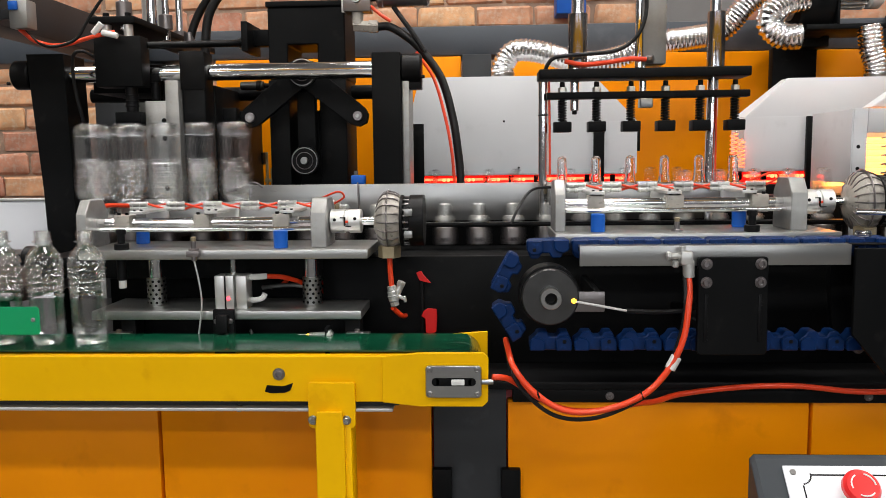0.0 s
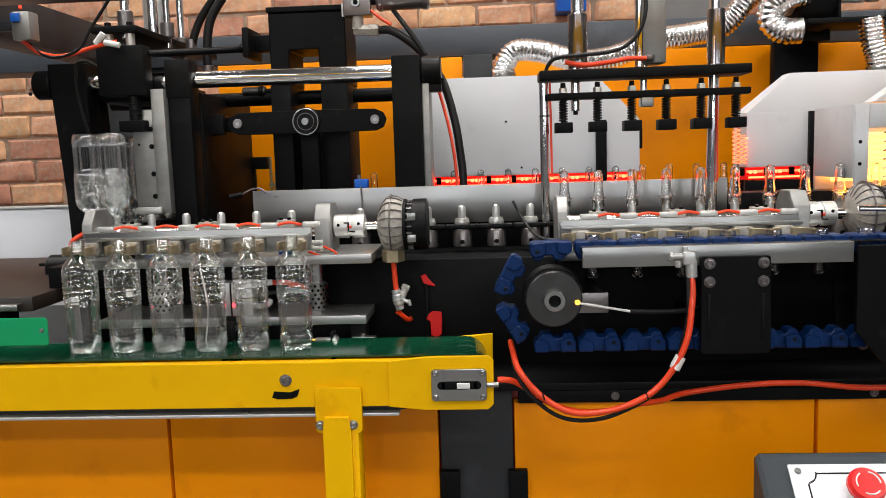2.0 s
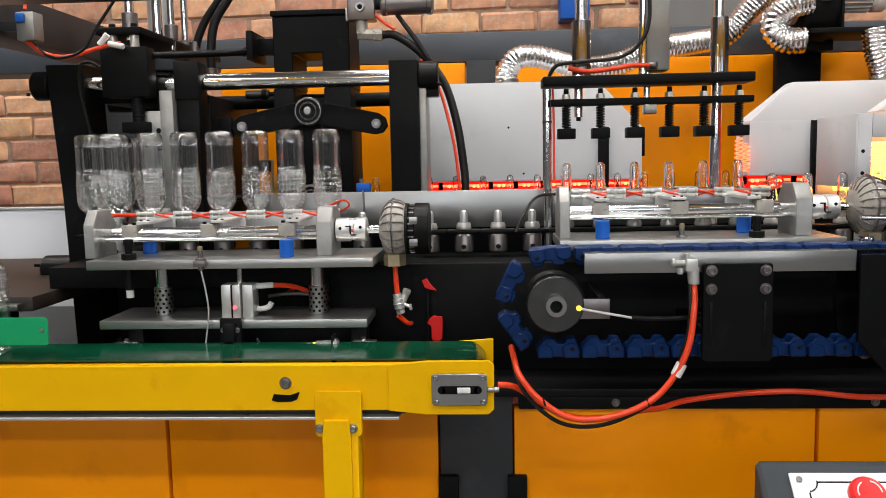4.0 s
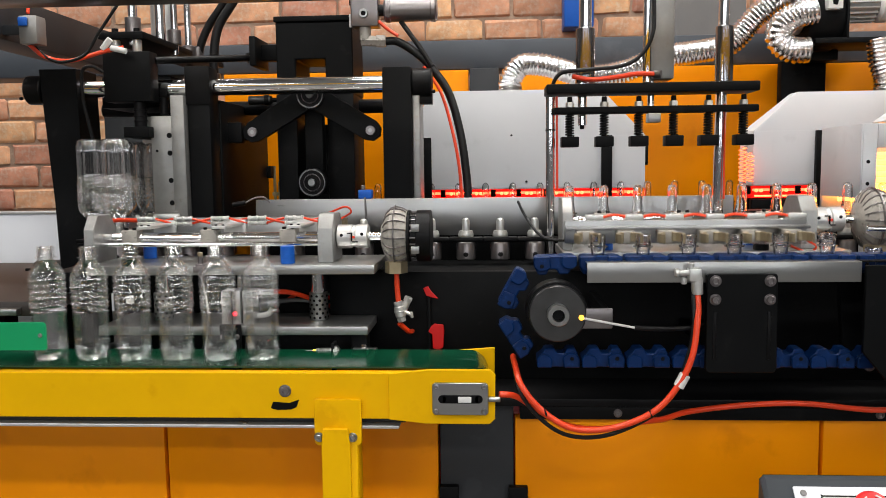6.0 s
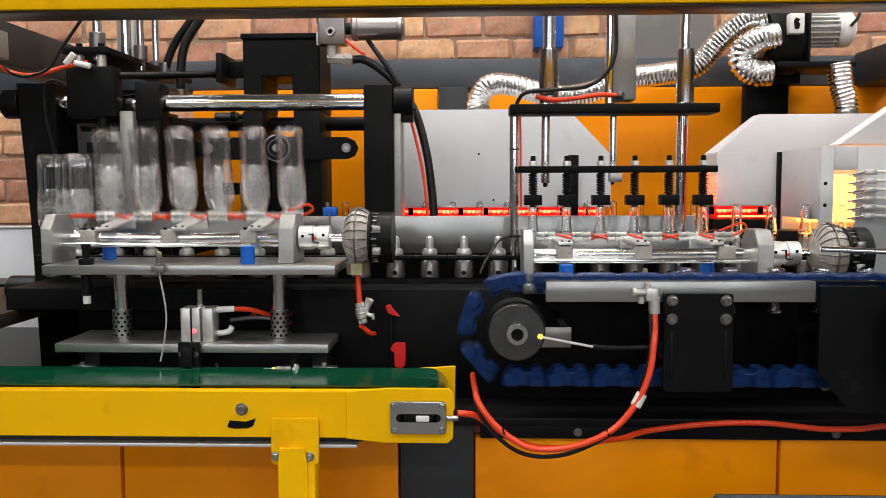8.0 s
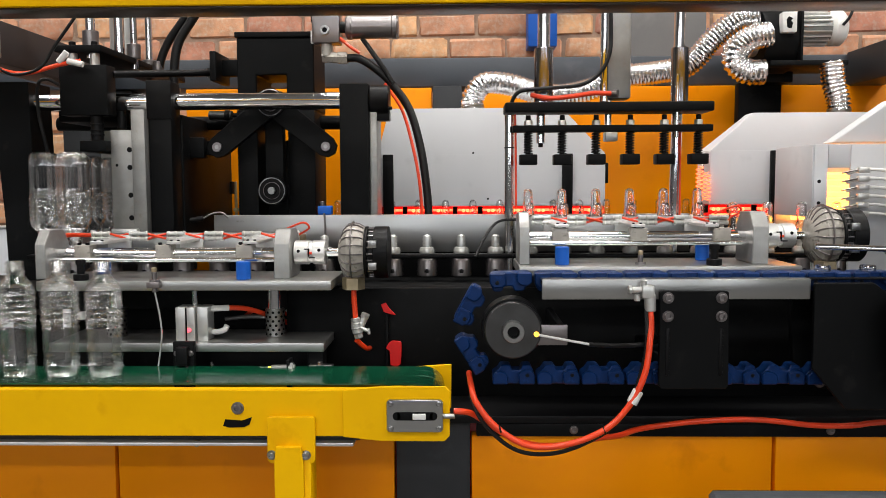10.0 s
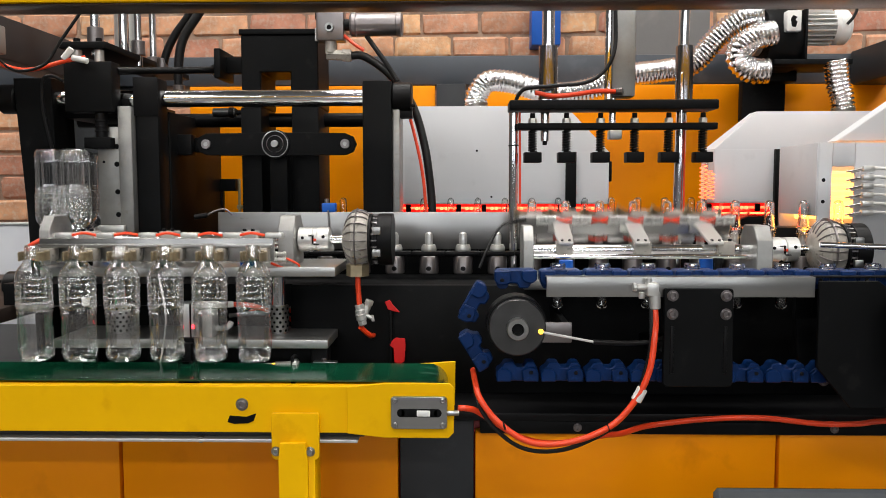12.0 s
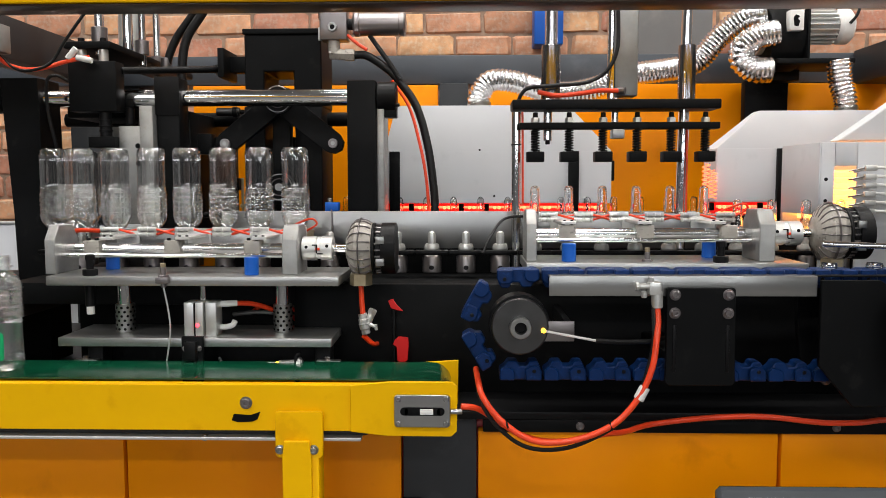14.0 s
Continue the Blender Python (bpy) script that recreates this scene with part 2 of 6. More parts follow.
def mesh_of(name, bm, mat):
    me = bpy.data.meshes.new(name)
    bm.to_mesh(me)
    bm.free()
    for p in me.polygons:
        p.use_smooth = True
    me.set_sharp_from_angle(angle=radians(32))
    me.materials.append(mat)
    return me


def origin(ob):
    o = Vector((0, 0, 0))
    while ob:
        o += ob.matrix_basis.translation
        ob = ob.parent
    return o


def thing(name, label, category, at=(0, 0, 0), group="", kind=""):
    ob = new(name)
    ob.empty_display_size = 0.05
    ob.location = at
    return tagged(ob, label, category, group, kind)


def part(name, bm, mat, parent, label="", kind=""):
    """bm is in the space of the place; it becomes one mesh under parent."""
    bmesh.ops.translate(bm, vec=-origin(parent), verts=bm.verts[:])
    ob = new(name, mesh_of(name, bm, mat))
    ob.parent = parent
    return tagged(ob, label, kind=kind)


def solid(name, bm, mat, label, category="", group="", kind=""):
    return tagged(new(name, mesh_of(name, bm, mat)), label, category, group, kind)


def bolt(parent, p, out, r=0.006, h=0.004, mat=None, name="bolt"):
    p, out = Vector(p), Vector(out)
    bm = ring(B(), p, p + out * 0.0015, r * 1.35, 0.0, 16)
    m, n = axis(p + out * 0.0015, p + out * (0.0015 + h))
    lathe(bm, [(r, 0), (r, n * 0.8), (r * 0.85, n), (r * 0.5, n), (r * 0.45, n * 0.35), (0, n * 0.35)], m, 16)
    return part(name, bm, mat or STEEL, parent)


# ---- timing of the machine ----
CYCLE = 3.435
PITCH = 0.0745
AXY, AXZ, REACH = 1.463, 1.241, 0.165
ROWB, ROWF = AXY + REACH, AXY - REACH
U0 = -0.600
P0 = U0 + 12 * PITCH
FEED = 0.0774


def slack(x):
    """The carriers stand wider apart towards the blowing station, closer towards the infeed."""
    return float(np.interp(x, (-0.75, -0.6, -0.2275, 0.294, 0.6665, 0.95, 1.5), (-0.772, -0.6139, -0.2209, 0.2956, 0.655, 0.93, 1.48)))


def ease(t, a, b):
    u = min(max((t - a) / (b - a), 0), 1)
    return u * u * (3 - 2 * u)


def table(t, *rows):
    return float(np.interp(t % CYCLE, [r[0] for r in rows], [r[1] for r in rows]))


def chain_steps(t):
    return sum(ease(t, k * CYCLE - 0.34, k * CYCLE + 0.26) for k in range(0, 5))


def feed_steps(t):
    return sum(ease(t, k * CYCLE + 0.5, k * CYCLE + 1.72) for k in range(0, 5))


def left_lift(t):
    return table(t, (0, 0), (0.72, 0), (0.86, 0.018), (1.0, 0.032), (1.58, 0.032), (1.75, 0.014), (1.92, 0), (CYCLE, 0))


def left_angle(t):
    return table(t, (0, 0), (1.1, 0), (1.2, 24), (1.3, 80), (1.4, 124), (1.5, 174), (1.54, 180), (2.04, 180), (2.12, 162), (2.2, 122), (2.3, 84), (2.4, 26), (2.48, 0), (CYCLE, 0))


def left_open(t):
    return table(t, (0, 1), (0.4, 1), (0.5, 0), (1.98, 0), (2.08, 1), (CYCLE, 1))


def right_lift(t):
    return table(t, (0, 0.03), (0.9, 0.03), (1.08, 0), (2.36, 0), (2.6, 0.03), (CYCLE, 0.03))


def right_angle(t):
    return table(t, (0, 0), (1.62, 0), (1.7, 20), (1.8, 84), (1.9, 136), (1.965, 178), (1.99, 180), (2.6, 180), (2.7, 150), (2.8, 120), (2.9, 82), (3.0, 20), (3.07, 0), (CYCLE, 0))


def right_open(t):
    return table(t, (0, 0), (1.1, 0), (1.25, 1), (2.1, 1), (2.25, 0), (CYCLE, 0))


def press_drop(t):
    return table(t, (0, 0), (0.88, 0), (1.0, 0.045), (1.09, 0.082), (1.26, 0.082), (1.38, 0.01), (1.44, 0), (CYCLE, 0))


def clamp(t):
    p = t % CYCLE
    return table(p, (0, 0), (0.26, 0), (0.33, 0.02), (0.43, 0.18), (0.53, 0.58), (0.63, 0.87), (0.72, 0.98), (0.78, 1), (2.27, 1), (2.4, 0.6), (2.5, 0.27), (2.6, 0.12), (2.75, 0.03), (2.9, 0), (CYCLE, 0))


def turned(t, lift, angle):
    return Matrix.Translation((0, AXY, AXZ + lift(t))) @ Matrix.Rotation(radians(angle(t)), 4, "X")


CORNER_X = -0.735


def loop_path():
    xc, xr, yo, yr, yh = CORNER_X, 1.36, 2.1, 2.52, 2.68
    mid, rad = (ROWB + yo) / 2, (yo - ROWB) / 2
    arc = [(xr + rad * math.sin(a), mid - rad * math.cos(a)) for a in np.linspace(0, math.pi, 13)]

    def build(xh):
        return [(xc, ROWB)] + arc + [(-0.38, yo), (-0.38, yr), (xh, yr), (xh, yh), (xc, yh), (xc, ROWB)]

    def length(p):
        return sum(math.dist(a, b) for a, b in zip(p, p[1:]))
    n = round(length(build(0.35)) / PITCH)
    return build(0.35 + (n * PITCH - length(build(0.35))) / 2), n


LOOP, LOOP_COUNT = loop_path()
LOOP_S = np.concatenate([[0], np.cumsum([math.dist(a, b) for a, b in zip(LOOP, LOOP[1:])])])


def on_loop(s):
    s = s % LOOP_S[-1]
    return slack(float(np.interp(s, LOOP_S, [p[0] for p in LOOP]))), float(np.interp(s, LOOP_S, [p[1] for p in LOOP]))


def keyed(ob, fn):
    """Rows for every frame in which the thing moves, and the ends of each rest."""
    poses = [fn(k / FPS) for k in range(14 * FPS + 1)]
    rows, same = [], lambda a, b: max(abs(a[i][j] - b[i][j]) for i in range(3) for j in range(4)) < 1e-5
    for k, m in enumerate(poses):
        if k in (0, len(poses) - 1) or not (same(m, poses[k - 1]) and same(m, poses[k + 1])):
            rows.append((k / FPS, m))
    walk(ob, rows)


MOVES = []

# ---- room ----
def room():
    # Floor, ceiling and three walls are unseen, added dark to cut fill light.
    solid("floor", box(B(), -7.5, 6, -6, 3.2, -0.2, 0, 0), CONCRETE, "grey concrete factory floor", "floor", kind="structure")
    solid("ceiling", box(B(), -7.5, 6, -6, 3.2, 4.6, 4.75, 0), PALE, "dull grey factory ceiling", "ceiling", kind="structure")
    solid("wall_west", box(B(), -7.7, -7.5, -6, 3.2, 0, 4.6, 0), PALE, "dull grey plastered side wall", "wall", kind="structure")
    solid("wall_east", box(B(), 6, 6.2, -6, 3.2, 0, 4.6, 0), PALE, "dull grey plastered side wall", "wall", kind="structure")
    solid("wall_south", box(B(), -7.7, 6.2, -6.2, -6, 0, 4.6, 0), PALE, "dull grey plastered wall behind the camera", "wall", kind="structure")
    # Unseen lights; rows y 2.15 and -4.0 added to brighten rear and bottle glints.
    for k, (x, y) in enumerate(((-2.6, -1.6), (0.2, -1.6), (3.0, -1.6), (-2.6, 0.7), (0.2, 0.7), (3.0, 0.7), (-2.6, 2.15), (0.2, 2.15), (3.0, 2.15), (-2.6, -4.0), (0.2, -4.0), (3.0, -4.0))):
        lamp = thing("ceiling_light", "white strip light hanging under the ceiling", "lamp", (x, y, 4.1), "ceiling strip lights")
        part("housing", box(B(), x - 0.8, x + 0.8, y - 0.12, y + 0.12, 4.12, 4.2), WHITEPL, lamp)
        for dx in (-0.6, 0.6):
            part("hanger", rod(B(), (x + dx, y, 4.19), (x + dx, y, 4.6), 0.008, 8), STEEL, lamp)
        part("diffuser", box(B(), x - 0.78, x + 0.78, y - 0.1, y + 0.1, 4.1, 4.122), TUBELIGHT, lamp)
        area_lamp("strip_lamp", (x, y, 4.08), (x, y, 0), 1.55, 0.3, LAMP_WATTS, (1, 0.97, 0.93))
    for x in (-3.4, -0.9, 1.6, 4.1):
        w = thing("window_unit", "tall bright factory window with a grey frame", "window", (x, -5.98, 1.2), "front windows")
        part("frame", box(B(), x - 0.6, x + 0.6, -5.998, -5.98, 1.1, 3.6, 0.004), FRAMEGREY, w)
        area_lamp("window_daylight", (x, -5.93, 2.35), (x, 0, 1.9), 0.9, 2.2, DOOR_WATTS, (0.93, 0.96, 1))


LAMP_WATTS, DOOR_WATTS = 40, 34
room()


# ---- machine frame ----
def machine_frame():
    f = thing("gantry", "painted steel gantry around the bottle blowing machine", "gantry", (0, 1.1, 0))
    part("front_beam", box(B(), -1.6, 2.2, 1.10, 1.16, 1.637, 1.73, 0.003), YELLOW, f, "yellow painted square tube")
    # dark brown strip that gives the yellow beam a dark underside
    part("under_strip", box(B(), -1.6, 2.2, 1.105, 1.168, 1.6335, 1.6365, 0.001), UNDERBROWN, f, "dark brown strip under the yellow beam")
    part("rear_beam", box(B(), -1.5, 2.3, 2.36, 2.5, 1.668, 1.755, 0.004), FRAMEGREY, f, "grey-blue painted steel beam")
    for side, (xa, xb) in (("l", (-1.02, -0.92)), ("r", (1.30, 1.40))):
        part("side_beam", box(B(), xa, xb, 1.16, 2.36, 1.66, 1.76, 0.004), CHARCOAL, f)
        part("post", box(B(), xa - 0.06, xb + 0.06, 2.38, 2.48, 0, 1.668, 0.004), CHARCOAL, f)
        part("post", box(B(), xa - 0.06, xb + 0.06, 1.102, 1.158, 0, 1.633, 0.004) if side == "r" else box(B(), -1.62, -1.5, 1.102, 1.158, 0, 1.633, 0.004), CHARCOAL, f)
    part("column", box(B(), 0.068, 0.155, 2.325, 2.35, 0.9, 1.667, 0.003), CHARCOAL, f)
    part("column", box(B(), 0.965, 1.09, 2.305, 2.34, 0.9, 1.667, 0.003), BLACK, f)
    return f


def rear_panels():
    for x0, x1 in ((-0.68, 0.064), (0.165, 0.972), (1.085, 2.2)):
        p = thing("rear_panel", "orange painted sheet metal panel at the back of the machine", "panel", (x0, 2.34, 0.9), "rear panels")
        part("sheet", box(B(), x0, x1, 2.342, 2.355, 0.9, 1.664, 0.003), ORANGE, p)
        part("edge_fold", box(B(), x0 + 0.01, x1 - 0.01, 2.3555, 2.375, 0.95, 1.64, 0.003), ORANGE, p)


def base():
    c = thing("base_cabinet", "orange sheet metal base cabinet with a black upper recess", "cabinet", (0, 1.37, 0))
    for x0, x1, m in ((-1.6, -0.503, ORANGE), (-0.497, 0.026, ORANGE), (0.171, 0.728, ORANGE), (0.734, 1.7, ORANGE)):
        ztop = 0.905 if x0 > 0.1 else 0.92
        part("door_panel", box(B(), x0, x1, 1.37, 1.40, 0.12, ztop, 0.003), m, c)
    part("centre_panel", box(B(), 0.030, 0.168, 1.372, 1.40, 0.12, 0.93, 0.002), CHARCOAL, c, "charcoal grey panel")
    for x in (0.028, 0.158):
        part("clip", box(B(), x, x + 0.036, 1.355, 1.372, 0.70, 0.776, 0.002), BLACK, c)
    part("plinth", box(B(), -1.58, 1.68, 1.42, 2.3, 0, 0.86, 0.003), BLACK, c)
    part("gap_strip", box(B(), -1.6, 1.7, 1.405, 1.42, 0.12, 0.93, 0.001), KNOBRED, c)
    part("deck", box(B(), -1.55, 1.68, 1.36, 2.3, 0.93, 0.945, 0.002), BLACKOX, c, "black steel deck")
    part("recess_back", box(B(), -0.20, 1.68, 1.50, 1.52, 0.945, 1.165, 0.002), BLACK, c)
    part("recess_back", box(B(), -0.72, -0.20, 1.66, 1.68, 0.945, 1.12, 0.002), BLACK, c)
    part("bed", box(B(), -0.80, 1.6, 1.52, 1.86, 1.12, 1.165, 0.002), BLACK, c, "black machine bed under the chain")
    part("side_bed", box(B(), -0.80, -0.66, 1.861, 2.42, 1.12, 1.165, 0.002), BLACK, c)
    part("rear_track", box(B(), -0.80, 0.5, 2.475, 2.74, 1.0, 1.172, 0.002), BLACK, c)
    part("chain_guard", box(B(), -0.405, 0.66, 1.700, 1.706, 1.222, 1.306, 0.001), STEEL, c, "brushed steel guard strip behind the chain")
    part("guard_mount", box(B(), -0.405, 0.66, 1.7065, 1.715, 1.165, 1.300, 0.001), BLACK, c)
    part("guard_block", box(B(), 0.66, 1.5, 1.72, 1.80, 1.16, 1.27, 0.002), BLACK, c)
    part("oven_bed", box(B(), -0.36, 1.6, 1.87, 2.3, 1.1, 1.24, 0.002), BLACK, c)
    return c


machine_frame()
rear_panels()
base()


# ---- conveyor ----
def conveyor():
    c = thing("belt_conveyor", "yellow belt conveyor with a shiny green belt", "conveyor", (-0.1, 1.21, 0))
    ch = [(1.212, 0.952), (1.232, 0.952), (1.232, 0.955), (1.218, 0.955), (1.218, 1.028), (1.232, 1.028), (1.232, 1.031), (1.212, 1.031)]
    part("side_rail", prism(B(), ch, -5.9, 0.02, "yz"), YELLOW, c)
    br = box(B(), -5.9, 0.02, 1.372, 1.378, 0.953, 1.030, 0.001)
    part("side_rail", br, YELLOW, c)
    o = [(-0.045, 0.953), (0.018, 0.946), (0.124, 0.946), (0.133, 0.955), (0.134, 1.03), (0.126, 1.0385), (0.02, 1.0385), (-0.045, 1.032)]
    part("end_plate", prism(B(), o, 1.2055, 1.2115), YELLOW, c)
    part("end_plate", prism(B(), [(a, min(b, 1.029) + (0.008 if a > 0.11 and b > 1 else 0)) for a, b in o], 1.3785, 1.3845), YELLOW, c)
    t = B()
    n = 14
    zc, r = 1.0, 0.036
    arc = [(0.085 + r * math.sin(math.pi * k / n), zc + r * math.cos(math.pi * k / n)) for k in range(n + 1)]
    outer = [(-5.85, zc + r)] + arc + [(-5.85, zc - r)]
    inner = [(-5.85, zc - r + 0.003)] + [(0.085 + (r - 0.003) * math.sin(math.pi * k / n), zc - (r - 0.003) * math.cos(math.pi * k / n)) for k in range(n + 1)] + [(-5.85, zc + r - 0.003)]
    prism(t, outer + inner, 1.236, 1.368, "xz", 0)
    part("belt", t, GREENBELT, c, "glossy dark green belt")
    part("roller", rod(B(), (0.085, 1.236, zc), (0.085, 1.368, zc), 0.0325), STEEL, c)
    part("return_guide", box(B(), -5.9, -0.03, 1.225, 1.365, 0.930, 0.9365, 0.002), ALUWHITE, c, "grey return strip under the belt")
    part("belt_return", box(B(), -5.9, -0.02, 1.238, 1.366, 0.9372, 0.9515, 0.002), RUBBER, c, "dark underside of the belt")
    part("return_roller", rod(B(), (-0.3, 1.23, 0.933), (-0.3, 1.36, 0.933), 0.006), STEEL, c)
    tp = B()
    prism(tp, [(0.029, 0.968), (0.033, 0.964), (0.118, 0.964), (0.122, 0.968), (0.122, 1.014), (0.118, 1.018), (0.033, 1.018), (0.029, 1.014)], 1.197, 1.2045, "xz", 0.0008)
    tens = part("tensioner", tp, STEEL, c, "brushed steel belt tensioner plate with a slot")
    sl = B()
    box(sl, 0.046, 0.106, 1.1955, 1.198, 0.984, 0.998, 0.0008)
    rod(sl, (0.046, 1.1955, 0.991), (0.046, 1.198, 0.991), 0.007)
    rod(sl, (0.106, 1.1955, 0.991), (0.106, 1.198, 0.991), 0.007)
    part("slot", sl, BLACK, tens, "dark slot")
    part("slider", box(B(), 0.072, 0.094, 1.1925, 1.196, 0.986, 0.996, 0.002), WHITEPL, tens)
    part("adjusting_screw", rod(B(), (0.122, 1.2, 0.9905), (0.142, 1.2, 0.9905), 0.0045), STEEL, tens)
    for x in (0.036, 0.115):
        for z in (0.9705, 1.0115):
            bolt(tens, (x, 1.197, z), (0, -1, 0), 0.0038, 0.0025)
    bolt(c, (-0.222, 1.212, 1.0), (0, -1, 0), 0.008, 0.006, DIRTYGLASS, "rail_bolt")
    tape = [(-0.247, 0.970), (-0.243, 0.981), (-0.215, 0.979), (-0.198, 0.985), (-0.203, 0.972), (-0.212, 0.968), (-0.236, 0.967)]
    part("tape_patch", prism(B(), tape, 1.2105, 1.2118, "xz", 0), BLACK, c, "scrap of black tape")
    leg = thing("conveyor_leg", "yellow square tube leg bolted under the conveyor", "conveyor leg", (-0.13, 1.23, 0))
    lp = prism(B(), [(-0.171, 0.985), (-0.168, 0.988), (-0.094, 0.988), (-0.091, 0.985), (-0.091, 0.914), (-0.096, 0.909), (-0.166, 0.909), (-0.171, 0.914)], 1.201, 1.2095)
    part("flange", lp, YELLOW, leg)
    lt = prism(B(), [(-0.155, 0.940), (-0.113, 0.940), (-0.109, 0.91), (-0.109, 0.02), (-0.158, 0.02), (-0.158, 0.91)], 1.192, 1.2)
    box(lt, -0.158, -0.098, 1.2005, 1.25, 0.02, 0.93, 0.003)
    part("tube", lt, YELLOW, leg)
    part("foot", box(B(), -0.18, -0.08, 1.17, 1.27, 0, 0.02), BLACK, leg)
    for x in (-0.1635, -0.1065):
        bolt(leg, (x, 1.201, 0.9235), (0, -1, 0), 0.0062, 0.006)
    for x in (-2.2, -4.4):
        copy_thing(leg, Matrix.Translation((x, 1.23, 0)))
    # green guard sheet over the belt, and its bracket
    g = thing("guard_sheet", "bright green sheet guard on a steel bracket beside the belt", "guard", (-0.8, 1.232, 1.031))
    part("sheet", prism(B(), [(-1.4, 1.062), (-0.655, 1.062), (-0.651, 1.066), (-0.651, 1.108), (-0.655, 1.112), (-1.4, 1.112)], 1.242, 1.245), GREENSIGN, g)
    part("stay", box(B(), -0.85, -0.82, 1.232, 1.242, 1.031, 1.07), STEEL, g)
    bolt(g, (-0.662, 1.242, 1.089), (0, -1, 0), 0.003, 0.002)


conveyor()


# ---- swinging gripper units ----
def flip_unit(side, x0, x1, grips, lift_z):
    """A lifting carriage with a swing shaft; x0, x1 are the outer faces of its bearing blocks."""
    right = side == "right"
    u = thing("lifting_carriage", "aluminium lifting carriage with bearing blocks and a swing shaft", "carriage", (x0, AXY, AXZ), "swing units")
    zt = 1.194 if not right else 1.190
    end = x1 + (0.084 if not right else 0.05)
    start = x0 + (0.017 if not right else -0.002)
    part("top_plate", box(B(), start, end, 1.382, 1.56, zt - 0.018, zt, 0.002), PLATE, u)
    for xa, xb in ((x0, x0 + 0.02), (x1 - 0.03, x1)):
        o = [(1.415, zt), (1.415, AXZ + 0.02), (1.436, AXZ + 0.047), (1.49, AXZ + 0.047), (1.511, AXZ + 0.02), (1.511, zt)]
        part("bearing_block", prism(B(), o, xa, xb, "yz", 0.0015), ALU, u)
    s = rod(B(), (x0 + 0.02, AXY, AXZ), (x1 + 0.005, AXY, AXZ), 0.0095, 24)
    part("shaft", s, CHROME, u)
    part("guide_rod", rod(B(), (x0 + 0.02, AXY - 0.022, AXZ - 0.012), (x1 - 0.03, AXY - 0.022, AXZ - 0.012), 0.0045, 16), CHROME, u)
    cp = ring(B(), (x1 + 0.002, AXY, AXZ), (x1 + 0.03, AXY, AXZ), 0.0235, 0.009)
    ring(cp, (x1 + 0.038, AXY, AXZ), (x1 + 0.062, AXY, AXZ), 0.0235, 0.009)
    for k in range(3):
        a = k * 2.1
        box(cp, x1 + 0.026, x1 + 0.043, -0.006, 0.006, 0.009, 0.0225, 0.001, Matrix.Translation((0, AXY, AXZ)) @ Matrix.Rotation(a, 4, "X"))
    coupling = part("coupling", cp, ALUWHITE, u, "white jaw coupling")
    part("spider", ring(B(), (x1 + 0.03, AXY, AXZ), (x1 + 0.038, AXY, AXZ), 0.0205, 0.009), WHITEPL, coupling)
    part("spider_lobe", box(B(), x1 + 0.024, x1 + 0.044, AXY - 0.0225, AXY - 0.015, AXZ - 0.0025, AXZ + 0.0025, 0.001), REDHOSE, coupling, "red elastomer lobe")
    for xx, dz in ((x1 + 0.012, 0.004), (x1 + 0.052, 0.006)):
        part("set_screw", rod(B(), (xx, AXY - 0.0195, AXZ + dz), (xx, AXY - 0.0242, AXZ + dz), 0.0032, 12), BLACK, coupling)
    slot = box(B(), x1 + 0.023, x1 + 0.033, AXY - 0.0243, AXY - 0.018, AXZ + 0.007, AXZ + 0.009, 0.0004)
    box(slot, x1 + 0.031, x1 + 0.033, AXY - 0.0243, AXY - 0.018, AXZ - 0.008, AXZ + 0.007, 0.0004)
    box(slot, x1 + 0.033, x1 + 0.044, AXY - 0.0243, AXY - 0.018, AXZ - 0.010, AXZ - 0.008, 0.0004)
    part("jaw_gap", slot, BLACK, coupling, "dark gap between the jaws")
    part("stub_shaft", rod(B(), (x1 + 0.06, AXY, AXZ), (x1 + 0.095, AXY, AXZ), 0.008), CHROME, u)
    xm = x1 + 0.088
    prof = [(0, 0), (0.02, 0), (0.03, 0.004), (0.047, 0.012), (0.0545, 0.02), (0.056, 0.03), (0.0545, 0.040), (0.05, 0.048), (0.047, 0.052), (0, 0.052)]
    am = Matrix.Translation((xm, AXY, AXZ)) @ Matrix.Rotation(math.pi / 2, 4, "Y")
    mo = part("rotary_actuator", lathe(B(), prof, am, 40), CASTING, u, "grey cast actuator housing with ribs")
    curve = [(0.034, 0.0045), (0.048, 0.0105), (0.0568, 0.019), (0.0592, 0.030), (0.0572, 0.041), (0.052, 0.050)]
    for k in range(20):
        rb = prism(B(), [(z, r) for r, z in curve] + [(z, r - 0.006) for r, z in curve[::-1]], -0.0011, 0.0011, "xz", 0.0004)
        bmesh.ops.transform(rb, matrix=Matrix.Translation((xm, AXY, AXZ)) @ Matrix.Rotation(2 * math.pi * k / 20, 4, "X"), verts=rb.verts[:])
        part("rib", rb, DIRTYGLASS, mo)
    part("mid_rib", ring(B(), (xm + 0.027, AXY, AXZ), (xm + 0.0295, AXY, AXZ), 0.061, 0.05, 40), DIRTYGLASS, mo)
    bp = ring(B(), (xm + 0.052, AXY, AXZ), (xm + 0.058, AXY, AXZ), 0.0505, 0.0, 48)
    ring(bp, (xm + 0.06, AXY, AXZ), (xm + 0.070, AXY, AXZ), 0.0465, 0.0, 48)
    ring(bp, (xm + 0.070, AXY, AXZ), (xm + 0.098, AXY, AXZ), 0.0505, 0.0, 48)
